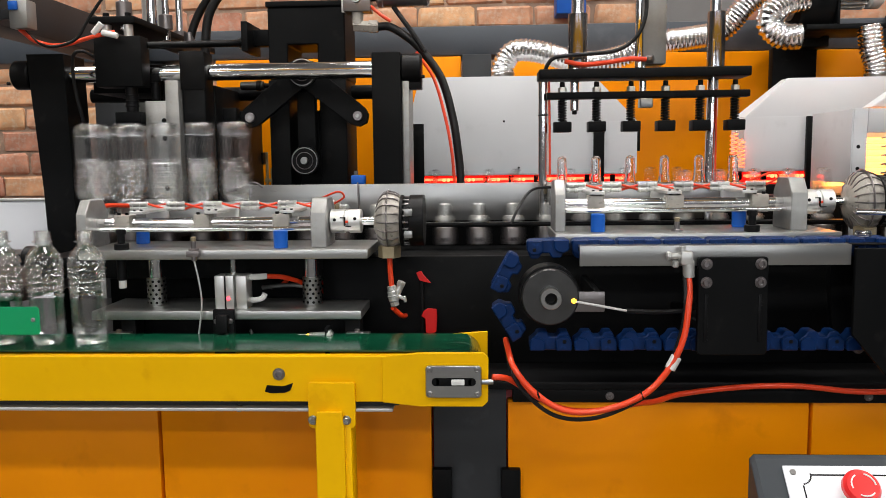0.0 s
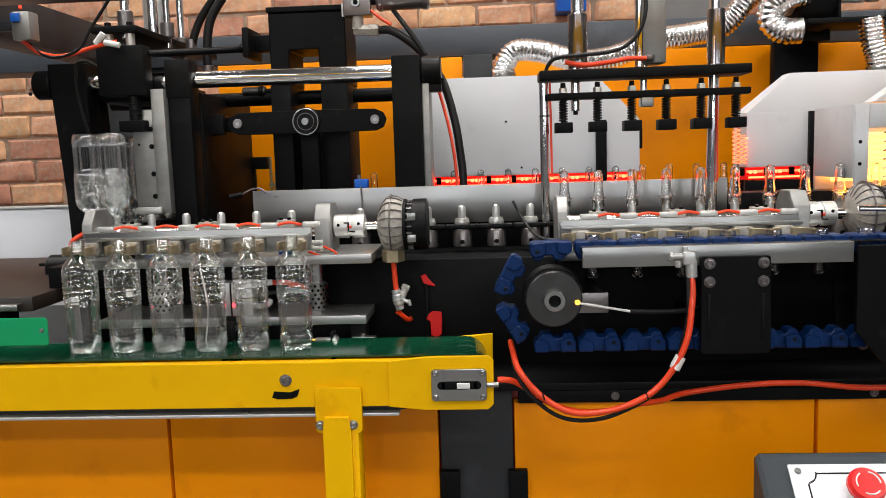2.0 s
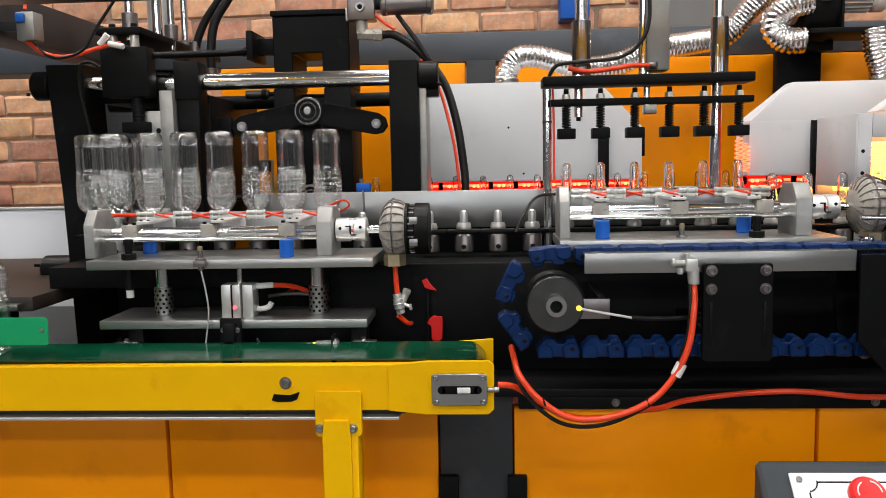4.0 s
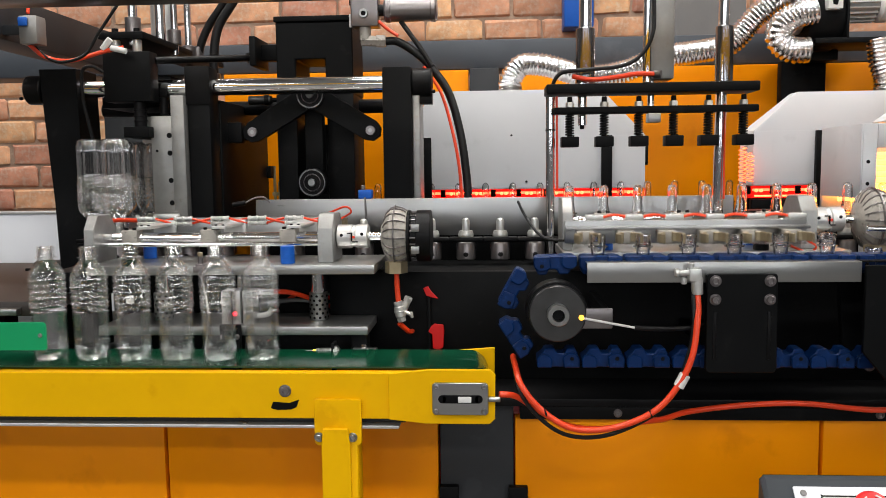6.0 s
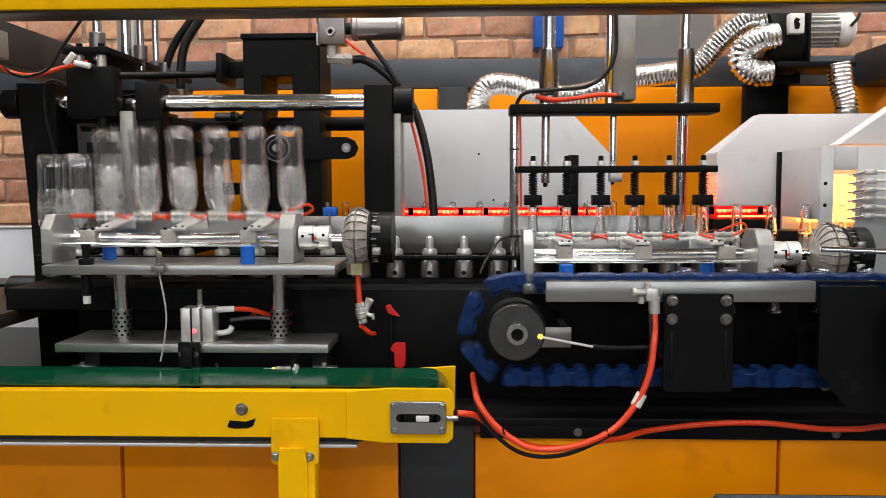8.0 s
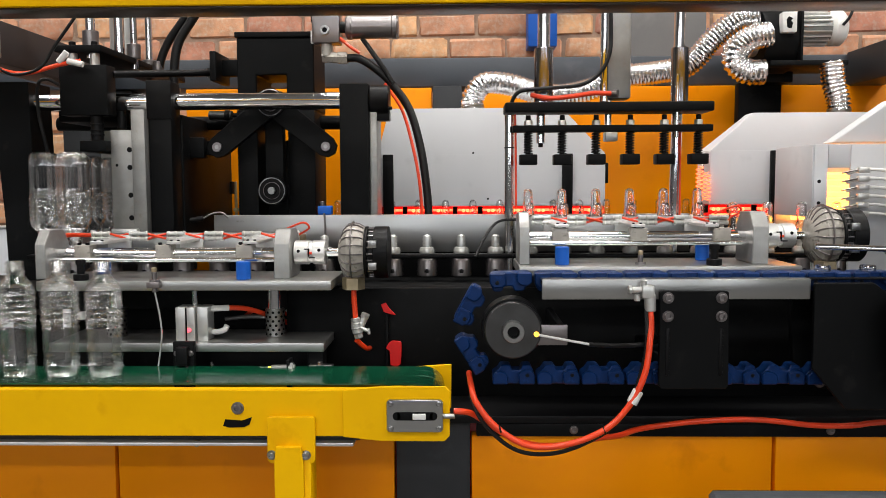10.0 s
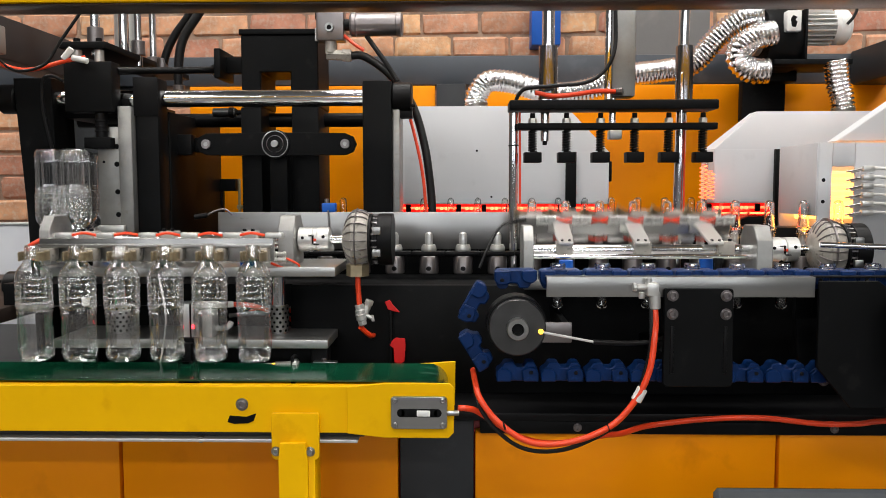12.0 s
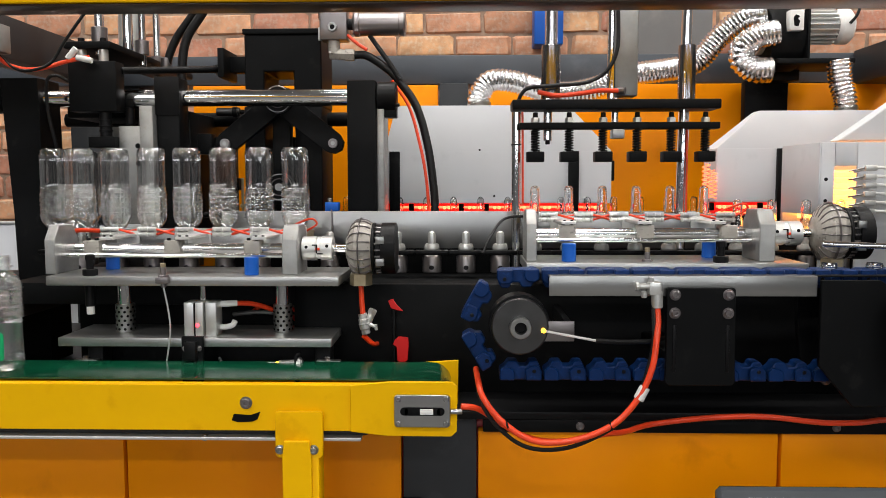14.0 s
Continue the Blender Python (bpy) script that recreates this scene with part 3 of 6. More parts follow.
    back = part("end_cap", bp, BLACKOX, u, "black ribbed disc")
    for dz in (0.012, -0.03):
        part("clip", box(B(), xm + 0.062, xm + 0.078, AXY - 0.053, AXY - 0.045, AXZ + dz, AXZ + dz + 0.014, 0.001), STEEL, back)
    for k in range(24):
        a = 2 * math.pi * k / 24
        part("tooth", box(B(), 0.0585, 0.0705, -0.0014, 0.0014, 0.046, 0.0488, 0.0004, Matrix.Translation((xm, AXY, AXZ)) @ Matrix.Rotation(a, 4, "X")), DIRTYGLASS, back)
    hx = B()
    m = Matrix.Translation((xm + 0.03, AXY - 0.02, AXZ - 0.07))
    lathe(hx, [(0, 0), (0.022, 0), (0.022, 0.022), (0.012, 0.026), (0.012, 0.04), (0, 0.04)], m, 6)
    fit = part("air_fitting", hx, BRASS, u, "dull brass hexagon air fitting")
    if not right:
        part("air_hose", hose(B(), [(xm + 0.03, AXY - 0.02, AXZ - 0.068), (xm + 0.031, AXY - 0.02, AXZ - 0.10), (xm + 0.033, AXY - 0.021, AXZ - 0.128)], 0.0052), REDHOSE, fit)
        v = rod(B(), (xm + 0.032, AXY - 0.022, AXZ - 0.126), (xm + 0.034, AXY - 0.022, AXZ - 0.134), 0.009, 16)
        rod(v, (xm + 0.034, AXY - 0.022, AXZ - 0.134), (xm + 0.038, AXY - 0.022, AXZ - 0.158), 0.0105, 16, 0.003)
        ring(v, (xm + 0.036, AXY - 0.022, AXZ - 0.144), (xm + 0.0365, AXY - 0.022, AXZ - 0.147), 0.012, 0.005, 16)
        hexa(v, (xm + 0.038, AXY - 0.022, AXZ - 0.158), (xm + 0.040, AXY - 0.022, AXZ - 0.166), 0.009)
        rod(v, (xm + 0.04, AXY - 0.02, AXZ - 0.15), (xm + 0.052, AXY - 0.018, AXZ - 0.122), 0.007, 14)
        hexa(v, (xm + 0.050, AXY - 0.018, AXZ - 0.126), (xm + 0.053, AXY - 0.018, AXZ - 0.118), 0.009)
        rod(v, (xm + 0.044, AXY - 0.022, AXZ - 0.146), (xm + 0.060, AXY - 0.026, AXZ - 0.152), 0.0038, 12)
        rod(v, (xm + 0.058, AXY - 0.026, AXZ - 0.146), (xm + 0.060, AXY - 0.026, AXZ - 0.158), 0.0032, 12)
        part("valve", v, ALUWHITE, fit, "white plastic air valve")
        part("air_hose", hose(B(), [(xm + 0.034, AXY - 0.02, AXZ - 0.17), (xm + 0.05, AXY, AXZ - 0.19), (xm + 0.052, AXY + 0.05, AXZ - 0.2), (xm + 0.03, AXY + 0.09, AXZ - 0.22)], 0.005), REDHOSE, fit)
    for x in (-0.588, -0.428, -0.270) if not right else (0.344, 0.494, 0.653):
        sc = part("shaft_collar", box(B(), x - 0.016, x + 0.016, AXY - 0.016, AXY + 0.016, AXZ - 0.018, AXZ + 0.016, 0.002), CASTING, u)
        for dx in (-0.008, 0.008):
            part("set_screw", rod(B(), (x + dx, AXY - 0.008, AXZ + 0.016), (x + dx, AXY - 0.008, AXZ + 0.021), 0.004), BLACKOX, sc)
    for x, dy in ((-0.575, 0.05), (-0.262, -0.05)) if not right else ((0.343, -0.045), (0.631, 0.04)):
        part("blue_buffer", rod(B(), (x, AXY + dy, zt), (x, AXY + dy, zt + 0.034), 0.0135), BLUE, u, "blue plastic buffer")
    xs, ys = (-0.420, 1.378) if not right else (0.491, 1.42)
    sn = rod(B(), (xs, ys, zt - 0.02), (xs, ys, zt + 0.018), 0.005)
    hexa(sn, (xs, ys, zt - 0.004), (xs, ys, zt + 0.004), 0.0105)
    box(sn, xs - 0.012, xs + 0.012, ys - 0.010, ys + 0.006, zt - 0.012, zt + 0.0)
    sp = part("sensor", sn, DIRTYGLASS, u, "small cylindrical sensor")
    part("sensor_tip", rod(B(), (xs, ys, zt + 0.018), (xs, ys, zt + 0.026), 0.005), BRASS, sp)
    if not right:
        part("sensor_cable", hose(B(), [(xs, 1.378, zt - 0.02), (xs + 0.008, 1.376, zt - 0.06), (xs + 0.012, 1.374, zt - 0.10), (xs + 0.006, 1.372, zt - 0.15), (xs, 1.37, zt - 0.18)], 0.0017), ALUWHITE, sp)
    st = B()
    xs = -0.569 if not right else 0.623
    ys = 1.40
    rod(st, (xs, ys, zt), (xs, ys, zt + 0.012), 0.014)
    rod(st, (xs, ys, zt + 0.012), (xs, ys, zt + 0.036), 0.007)
    hexa(st, (xs, ys, zt + 0.03), (xs, ys, zt + 0.04), 0.010)
    part("stop_screw", st, BLACKOX, u, "black adjustable stop screw")
    if not right:
        xs = -0.580
        sa = part("shock_absorber", rod(B(), (xs, 1.42, zt - 0.018), (xs, 1.42, zt - 0.062), 0.0095, 18), BLACKOX, u)
        part("tip", rod(B(), (xs, 1.42, zt - 0.062), (xs, 1.42, zt - 0.078), 0.0075, 16), WHITEPL, sa)
    for gx in (-0.527, -0.213) if not right else ():
        part("guide_column", rod(B(), (gx, 1.455, zt - 0.018), (gx, 1.455, 1.085), 0.0145), CHROME, u)
    MOVES.append((u, lambda t, b=Vector((x0, AXY, AXZ)): Matrix.Translation((b.x, b.y, b.z + lift_z(t)))))
    return u


def gripper_bar(side, xs, xa, xb, arms, lift, angle, opened):
    """The bar that swings on the shaft; at rest it lies at the back."""
    right = side == "right"
    g = thing("gripper_bar", "swinging aluminium bar with six " + ("preform" if right else "bottle") + " grippers and red air hoses", "gripper", (0, AXY, AXZ), "gripper bars")
    Z, Y = AXZ, AXY
    part("bar", box(B(), xa, xb, Y + 0.088, Y + 0.100, Z - 0.008, Z + 0.034, 0.0015), STEEL, g)
    part("ledge", box(B(), xa, xb, Y + 0.100, Y + 0.118, Z + 0.002, Z + 0.008, 0.001), STEEL, g)
    for x in arms:
        a = prism(B(), [(x - 0.014, Y - 0.022), (x + 0.014, Y - 0.022), (x + 0.016, Y + 0.01), (x + 0.016, Y + 0.076), (x + 0.024, Y + 0.086), (x - 0.024, Y + 0.086), (x - 0.016, Y + 0.076), (x - 0.016, Y + 0.01)], Z + 0.018, Z + 0.024, "xy")
        box(a, x - 0.024, x + 0.024, Y + 0.080, Y + 0.087, Z + 0.004, Z + 0.030, 0.001)
        ap = part("arm", a, ALUWHITE, g)
        for dx in (-0.007, 0.007):
            part("screw", rod(B(), (x + dx, Y - 0.014, Z + 0.024), (x + dx, Y - 0.014, Z + 0.0265), 0.003), BLACKOX, ap)
    for i, x in enumerate(xs):
        b = box(B(), x - 0.0155, x + 0.0155, Y + 0.101, Y + 0.133, Z + 0.009, Z + 0.032, 0.002)
        gb = part("gripper_body", b, CASTING, g)
        for s in (-1, 1):
            pts = [(0.002, 0.0), (0.011, 0.004), (0.0185, 0.02), (0.0195, 0.036), (0.015, 0.050), (0.0105, 0.053), (0.012, 0.046), (0.0145, 0.036), (0.0138, 0.022), (0.008, 0.012), (0.002, 0.010)]
            f = prism(B(), [(s * p, q) for p, q in pts], -0.008, 0.008, "xy", 0.0008)
            fm = mesh_of("finger", f, BRASS)
            fo = new("finger", fm)
            fo.parent = gb
            hx, hy, hz = x + s * 0.004, 0.130, 0.019
            MOVES.append((fo, lambda t, s=s, p=(hx, hy, hz): Matrix.Translation(p) @ Matrix.Rotation(-s * radians(24) * opened(t), 4, "Z")))
        cf = B()
        for k in range(2):
            z = Z + 0.0225 + 0.0105 * k
            rod(cf, (x + 0.003, Y + 0.083, z), (x + 0.037, Y + 0.083, z), 0.0042, 14)
            for q in (0.001, 0.017, 0.034):
                ring(cf, (x + q, Y + 0.083, z), (x + q + 0.006, Y + 0.083, z), 0.0052, 0.002, 14)
        part("air_connector", box(B(), x + 0.004, x + 0.036, Y + 0.080, Y + 0.096, Z - 0.018, Z - 0.0085, 0.002), ALUWHITE, gb)
        part("air_connector", cf, ALUWHITE, gb, "pale double push-in connector")
        if i < 5:
            part("air_hose", hose(B(), [(x + 0.034, Y + 0.090, Z - 0.013), (x + 0.056, Y + 0.088, Z - 0.017), (x + PITCH + 0.006, Y + 0.090, Z - 0.013)], 0.0026, 8, 6), REDHOSE, gb)
            for k in range(2):
                part("air_hose", hose(B(), [(x + 0.04, Y + 0.083, Z + 0.0225 + 0.01 * k), (x + 0.058, Y + 0.083 - 0.004 * k, Z + 0.028), (x + PITCH + 0.003, Y + 0.083, Z + 0.0325 - 0.01 * k)], 0.0025, 8, 6), REDHOSE, gb)
    x = xs[-1] if not right else xs[-1]
    part("loop_hose", hose(B(), [(x + 0.04, Y + 0.083, Z + 0.03), (x + 0.062, Y + 0.075, Z + 0.044), (x + 0.05, Y + 0.07, Z + 0.055), (x + 0.01, Y + 0.078, Z + 0.04)], 0.0022, 8), REDHOSE, g)
    if right:
        pts = [(xs[0] - 0.02, Y + 0.083, Z + 0.03), (xs[0] - 0.07, Y + 0.06, Z + 0.025), (xs[0] - 0.10, Y + 0.02, Z - 0.01), (xs[0] - 0.115, Y, Z - 0.04)]
        part("lead_hose", hose(B(), pts, 0.0028, 10), BLACKHOSE, g, "black sleeve with air hoses")
    else:
        pts = [(xs[0] + 0.0, Y + 0.083, Z + 0.03), (xs[0] - 0.05, Y + 0.075, Z + 0.03), (xs[0] - 0.075, Y + 0.045, Z + 0.015), (xs[0] - 0.07, Y + 0.0, Z)]
        part("lead_hose", hose(B(), pts, 0.0045, 10), REDHOSE, g)
    MOVES.append((g, lambda t: turned(t, lift, angle)))
    return g


US = [slack(U0 + PITCH * i) for i in range(6)]
PS = [slack(P0 + PITCH * i) for i in range(6)]
PF = [P0 + 2.5 * PITCH + 0.026 + FEED * (i - 2.5) for i in range(6)]
flip_unit("left", -0.664, -0.174, 6, left_lift)
gripper_bar("left", US, -0.635, -0.20, (-0.555, -0.405, -0.255), left_lift, left_angle, left_open)
flip_unit("right", 0.262, 0.729, 6, right_lift)
gripper_bar("right", PS, 0.262, 0.690, (0.345, 0.490, 0.630), right_lift, right_angle, right_open)


def lower_station():
    s = thing("lift_station", "steel base plate with two perforated guide bushes and an air cylinder", "lift station", (-0.36, 1.46, 0.945))
    part("base_plate", box(B(), -0.628, -0.105, 1.382, 1.53, 1.060, 1.077, 0.002), PLATE, s)
    for x in (-0.58, -0.14):
        part("foot", box(B(), x, x + 0.03, 1.40, 1.44, 0.945, 1.060, 0.002), BLACK, s)
    for x in (-0.60, -0.135):
        ft = part("foot_tab", box(B(), x, x + 0.045, 1.384, 1.3995, 1.026, 1.034, 0.001), STEEL, s)
        bolt(ft, (x + 0.02, 1.392, 1.034), (0, 0, 1), 0.005, 0.004, DIRTYGLASS)
    part("foot_rail", box(B(), -0.56, -0.13, 1.45, 1.50, 0.945, 1.05, 0.002), BLACK, s)
    for gx in (-0.527, -0.213):
        b = part("guide_bush", rod(B(), (gx, 1.455, 1.077), (gx, 1.455, 1.132), 0.0185, 28), STEEL, s, "perforated ball cage bush")
        h = B()
        for r in range(6):
            for k in range(10):
                a = 2 * math.pi * (k + 0.5 * (r % 2)) / 10
                c = Vector((gx + 0.0185 * math.cos(a), 1.455 + 0.0185 * math.sin(a), 1.083 + r * 0.0085))
                rod(h, c - Vector((math.cos(a), math.sin(a), 0)) * 0.001, c + Vector((math.cos(a), math.sin(a), 0)) * 0.0004, 0.0028, 8)
        part("hole_pattern", h, BLACK, b, "dark round holes", "stuff")
    cyl = B()
    for xa, xb in ((-0.391, -0.3725), (-0.3695, -0.354), (-0.3495, -0.329)):
        box(cyl, xa, xb, 1.40, 1.44, 1.077, 1.142, 0.0015)
    box(cyl, -0.390, -0.330, 1.424, 1.439, 1.077, 1.1415, 0.0015)
    cy = part("air_cylinder", cyl, ALUWHITE, s, "extruded aluminium air cylinder")
    part("slot", box(B(), -0.3725, -0.3695, 1.402, 1.423, 1.077, 1.141, 0), BLACK, cy)
    part("piston_rod", rod(B(), (-0.362, 1.43, 1.142), (-0.362, 1.43, 1.176), 0.006), CHROME, cy)
    el = hose(B(), [(-0.332, 1.43, 1.090), (-0.318, 1.43, 1.090), (-0.306, 1.43, 1.094), (-0.301, 1.43, 1.102)], 0.0055, 10)
    part("elbow_fitting", el, WHITEPL, cy)
    el = hose(B(), [(-0.332, 1.43, 1.135), (-0.31, 1.43, 1.136), (-0.298, 1.435, 1.136)], 0.006, 10)
    part("elbow_fitting", el, WHITEPL, cy)
    part("air_hose", hose(B(), [(-0.30, 1.435, 1.136), (-0.27, 1.46, 1.13), (-0.235, 1.5, 1.11), (-0.2, 1.56, 1.08)], 0.005), REDHOSE, cy)
    for k, (pts, m, nm) in enumerate((([(-0.30, 1.56, 1.10), (-0.26, 1.57, 1.125), (-0.21, 1.575, 1.10), (-0.17, 1.57, 1.13), (-0.14, 1.58, 1.16)], REDHOSE, "red"), ([(-0.33, 1.58, 1.09), (-0.27, 1.57, 1.10), (-0.22, 1.57, 1.12), (-0.18, 1.58, 1.15)], BLACKHOSE, "black"), ([(-0.34, 1.55, 1.095), (-0.29, 1.55, 1.10), (-0.24, 1.55, 1.097), (-0.2, 1.56, 1.085)], ALU, "grey"))):
        w = thing("loose_hose", nm + " air hose hanging behind the lift station", "hose", pts[0], "loose hoses")
        part("tube", hose(B(), pts, 0.0045, 10), m, w)
        part("stub", rod(B(), pts[-1], (pts[-1][0] + 0.004, 1.66, pts[-1][2] if pts[-1][2] < 1.12 else 1.118), 0.006, 10), BLACKOX, w)
    ms = thing("manifold", "row of small bright fittings on a valve strip", "valve strip", (-0.2, 1.60, 1.12))
    part("strip", box(B(), -0.245, -0.155, 1.60, 1.62, 1.10, 1.118, 0.002), BLACK, ms)
    part("bracket", box(B(), -0.21, -0.19, 1.62, 1.66, 1.10, 1.115, 0.001), BLACK, ms)
    for k in range(6):
        for q in range(2):
            part("fitting", rod(B(), (-0.236 + 0.0145 * k, 1.60, 1.105 + 0.009 * q), (-0.236 + 0.0145 * k, 1.594, 1.105 + 0.009 * q), 0.0032, 10), ALUWHITE, ms)
    e = thing("photo_sensor", "small black photo sensor with a red light spot", "sensor", (-0.366, 1.375, 1.03))
    part("bracket", box(B(), -0.386, -0.346, 1.368, 1.38, 0.945, 1.082, 0.002), BLACK, e)
    part("housing", box(B(), -0.376, -0.354, 1.352, 1.368, 1.040, 1.074, 0.002), BLACKOX, e)
    part("spot", rod(B(), (-0.365, 1.398, 1.098), (-0.365, 1.4005, 1.098), 0.0035, 12), LEDRED, e, "red light spot")
    part("cable", hose(B(), [(-0.36, 1.36, 1.042), (-0.345, 1.355, 1.02), (-0.325, 1.36, 1.012), (-0.312, 1.37, 1.03), (-0.318, 1.38, 1.04)], 0.0028), BLACKHOSE, e)
    for x in (-0.379, -0.352):
        bolt(e, (x, 1.368, 1.06), (0, -1, 0), 0.004, 0.003, DIRTYGLASS)
    i = thing("proximity_sensor", "threaded metal proximity sensor with a yellow light", "sensor", (-0.16, 1.36, 1.03))
    s2 = rod(B(), (-0.2, 1.36, 1.034), (-0.155, 1.36, 1.036), 0.006)
    for k in range(9):
        ring(s2, (-0.196 + 0.0045 * k, 1.36, 1.034), (-0.1935 + 0.0045 * k, 1.36, 1.034), 0.0068, 0.003, 14)
    hexa(s2, (-0.166, 1.36, 1.035), (-0.158, 1.36, 1.035), 0.011)
    part("barrel", s2, STEEL, i)
    part("bracket", box(B(), -0.17, -0.164, 1.352, 1.382, 0.945, 1.05, 0.001), BLACK, i)
    part("lamp", rod(B(), (-0.206, 1.36, 1.034), (-0.2, 1.36, 1.034), 0.0035), LEDAMBER, i)
    part("cable", hose(B(), [(-0.206, 1.36, 1.034), (-0.225, 1.36, 1.033), (-0.245, 1.365, 1.025)], 0.0025), WHITEPL, i)


lower_station()


def red_glow_patches():
    # Glowing shapes stand in for red light spots; the stems are added.
    shapes = (((-0.008, 1.134), (0.002, 1.138), (0.008, 1.128), (0.022, 1.113), (0.010, 1.115), (-0.002, 1.119)),
              ((0.006, 1.056), (0.014, 1.062), (0.032, 1.060), (0.033, 1.046), (0.031, 1.014), (0.022, 1.008), (0.010, 1.012), (0.009, 1.040), (0.001, 1.046)))
    for o in shapes:
        x, z = o[0]
        r = thing("red_reflector", "glowing patch in place of red light seen under the machine bed", "reflector", (x, 1.485, z), "red tabs")
        part("tab", prism(B(), o, 1.484, 1.488, "xz", 0.001), REDGLOW, r)
        part("stem", box(B(), x + 0.008, x + 0.014, 1.489, 1.4998, 0.945, z - 0.01), BLACK, r)


red_glow_patches()


# ---- preform infeed: blue chain, rail, plate ----
CH_Y, CH_Z, CH_R, CH_X0 = 1.30, 1.122, 3 * FEED / math.pi, 0.241
CH_N = 28
CH_L = (CH_N * FEED - 2 * math.pi * CH_R) / 2


def on_chain(s):
    """Place and turn on the blue chain; the upper run goes towards -x."""
    s = s % (CH_N * FEED)
    arc = math.pi * CH_R
    if s < CH_L:
        return CH_X0 + CH_L - s, CH_Z + CH_R, 0.0
    s -= CH_L
    if s < arc:
        a = s / CH_R
        return CH_X0 - CH_R * math.sin(a), CH_Z + CH_R * math.cos(a), a
    s -= arc
    if s < CH_L:
        return CH_X0 + s, CH_Z - CH_R, math.pi
    a = (s - CH_L) / CH_R
    return CH_X0 + CH_L + CH_R * math.sin(a), CH_Z - CH_R * math.cos(a), math.pi + a


def infeed():
    d = thing("chain_drive", "turned steel sprocket with a hub and a bearing plate", "sprocket", (CH_X0, CH_Y, CH_Z))
    part("disc", lathe(B(), [(0, 0), (0.047, 0), (0.049, 0.002), (0.049, 0.014), (0, 0.014)], Matrix.Translation((CH_X0, 1.262, CH_Z)) @ Matrix.Rotation(-math.pi / 2, 4, "X"), 48), DARKSTEEL, d)
    part("tooth_wheel", rod(B(), (CH_X0, 1.277, CH_Z), (CH_X0, 1.323, CH_Z), 0.053, 40), BLACKOX, d)
    hb = ring(B(), (CH_X0, 1.242, CH_Z), (CH_X0, 1.265, CH_Z), 0.0185, 0.0105, 32)
    part("hub", hb, STEEL, d)
    part("axle", rod(B(), (CH_X0, 1.258, CH_Z), (CH_X0, 1.49, CH_Z), 0.0105), BLACKOX, d)
    sb = thing("speed_sensor", "steel bracket with a lit amber sensor and thin cable", "sensor", (0.31, 1.27, 1.1))
    part("bracket", box(B(), 0.268, 0.335, 1.270, 1.275, 1.095, 1.130, 0.001), DIRTYGLASS, sb)
    part("stay", box(B(), 0.322, 0.334, 1.276, 1.50, 1.10, 1.125, 0.001), BLACK, sb)
    part("lamp", rod(B(), (0.281, 1.270, 1.115), (0.281, 1.258, 1.116), 0.0045), LEDAMBER, sb)
    part("cable", hose(B(), [(0.285, 1.257, 1.115), (0.32, 1.254, 1.109), (0.365, 1.258, 1.100), (0.372, 1.258, 1.099)], 0.0022, 8), WHITEPL, sb)
    part("cable_sleeve", hose(B(), [(0.37, 1.258, 1.099), (0.42, 1.262, 1.096), (0.47, 1.27, 1.097), (0.5, 1.30, 1.098)], 0.0042, 8), BLACKHOSE, sb)
    r = thing("preform_rail", "bright angle rail that carries the preforms by their necks", "rail", (0.5, 1.27, 1.19))
    fr = box(B(), 0.289, 0.738, 1.250, 1.254, 1.177, 1.2115, 0.0012)
    box(fr, 0.289, 0.738, 1.254, 1.281, 1.2085, 1.2115, 0.001)
    part("front_angle", fr, STEEL, r)
    bk = box(B(), 0.289, 3.4, 1.319, 1.345, 1.2085, 1.2115, 0.001)
    part("rear_strip", bk, STEEL, r)
    part("front_strip", box(B(), 0.739, 3.4, 1.262, 1.281, 1.2085, 1.2115, 0.001), BLACKOX, r)
    p = thing("rail_bracket", "black steel bracket plate holding the rail with four screws", "bracket", (0.53, 1.235, 1.1))
    part("plate", prism(B(), [(0.484, 1.033), (0.489, 1.027), (0.595, 1.027), (0.600, 1.033), (0.598, 1.190), (0.595, 1.193), (0.487, 1.193), (0.484, 1.190)], 1.236, 1.246), BLACK, p)
    part("stay", box(B(), 0.50, 0.58, 1.246, 1.50, 1.05, 1.07), BLACK, p)
    for x in (0.4975, 0.586):
        for z in (1.1505, 1.1815):
            bolt(p, (x, 1.236, z), (0, -1, 0), 0.0072, 0.007, DIRTYGLASS)
        part("slot", box(B(), x - 0.003, x + 0.003, 1.2345, 1.237, 1.05, 1.13), BLACKOX, p)
    a = thing("air_valve", "small silver air fitting with a red hose and a black hose", "air fitting", (0.46, 1.23, 1.19))
    vb = box(B(), 0.452, 0.472, 1.222, 1.246, 1.182, 1.204, 0.003)
    rod(vb, (0.436, 1.232, 1.196), (0.454, 1.232, 1.196), 0.005)
    rod(vb, (0.430, 1.232, 1.196), (0.436, 1.232, 1.196), 0.0075, 8)
    rod(vb, (0.456, 1.232, 1.203), (0.456, 1.232, 1.212), 0.005)
    rod(vb, (0.466, 1.232, 1.188), (0.467, 1.232, 1.160), 0.0095)
    rod(vb, (0.445, 1.232, 1.188), (0.445, 1.232, 1.177), 0.005)
    part("body", vb, ALUWHITE, a)
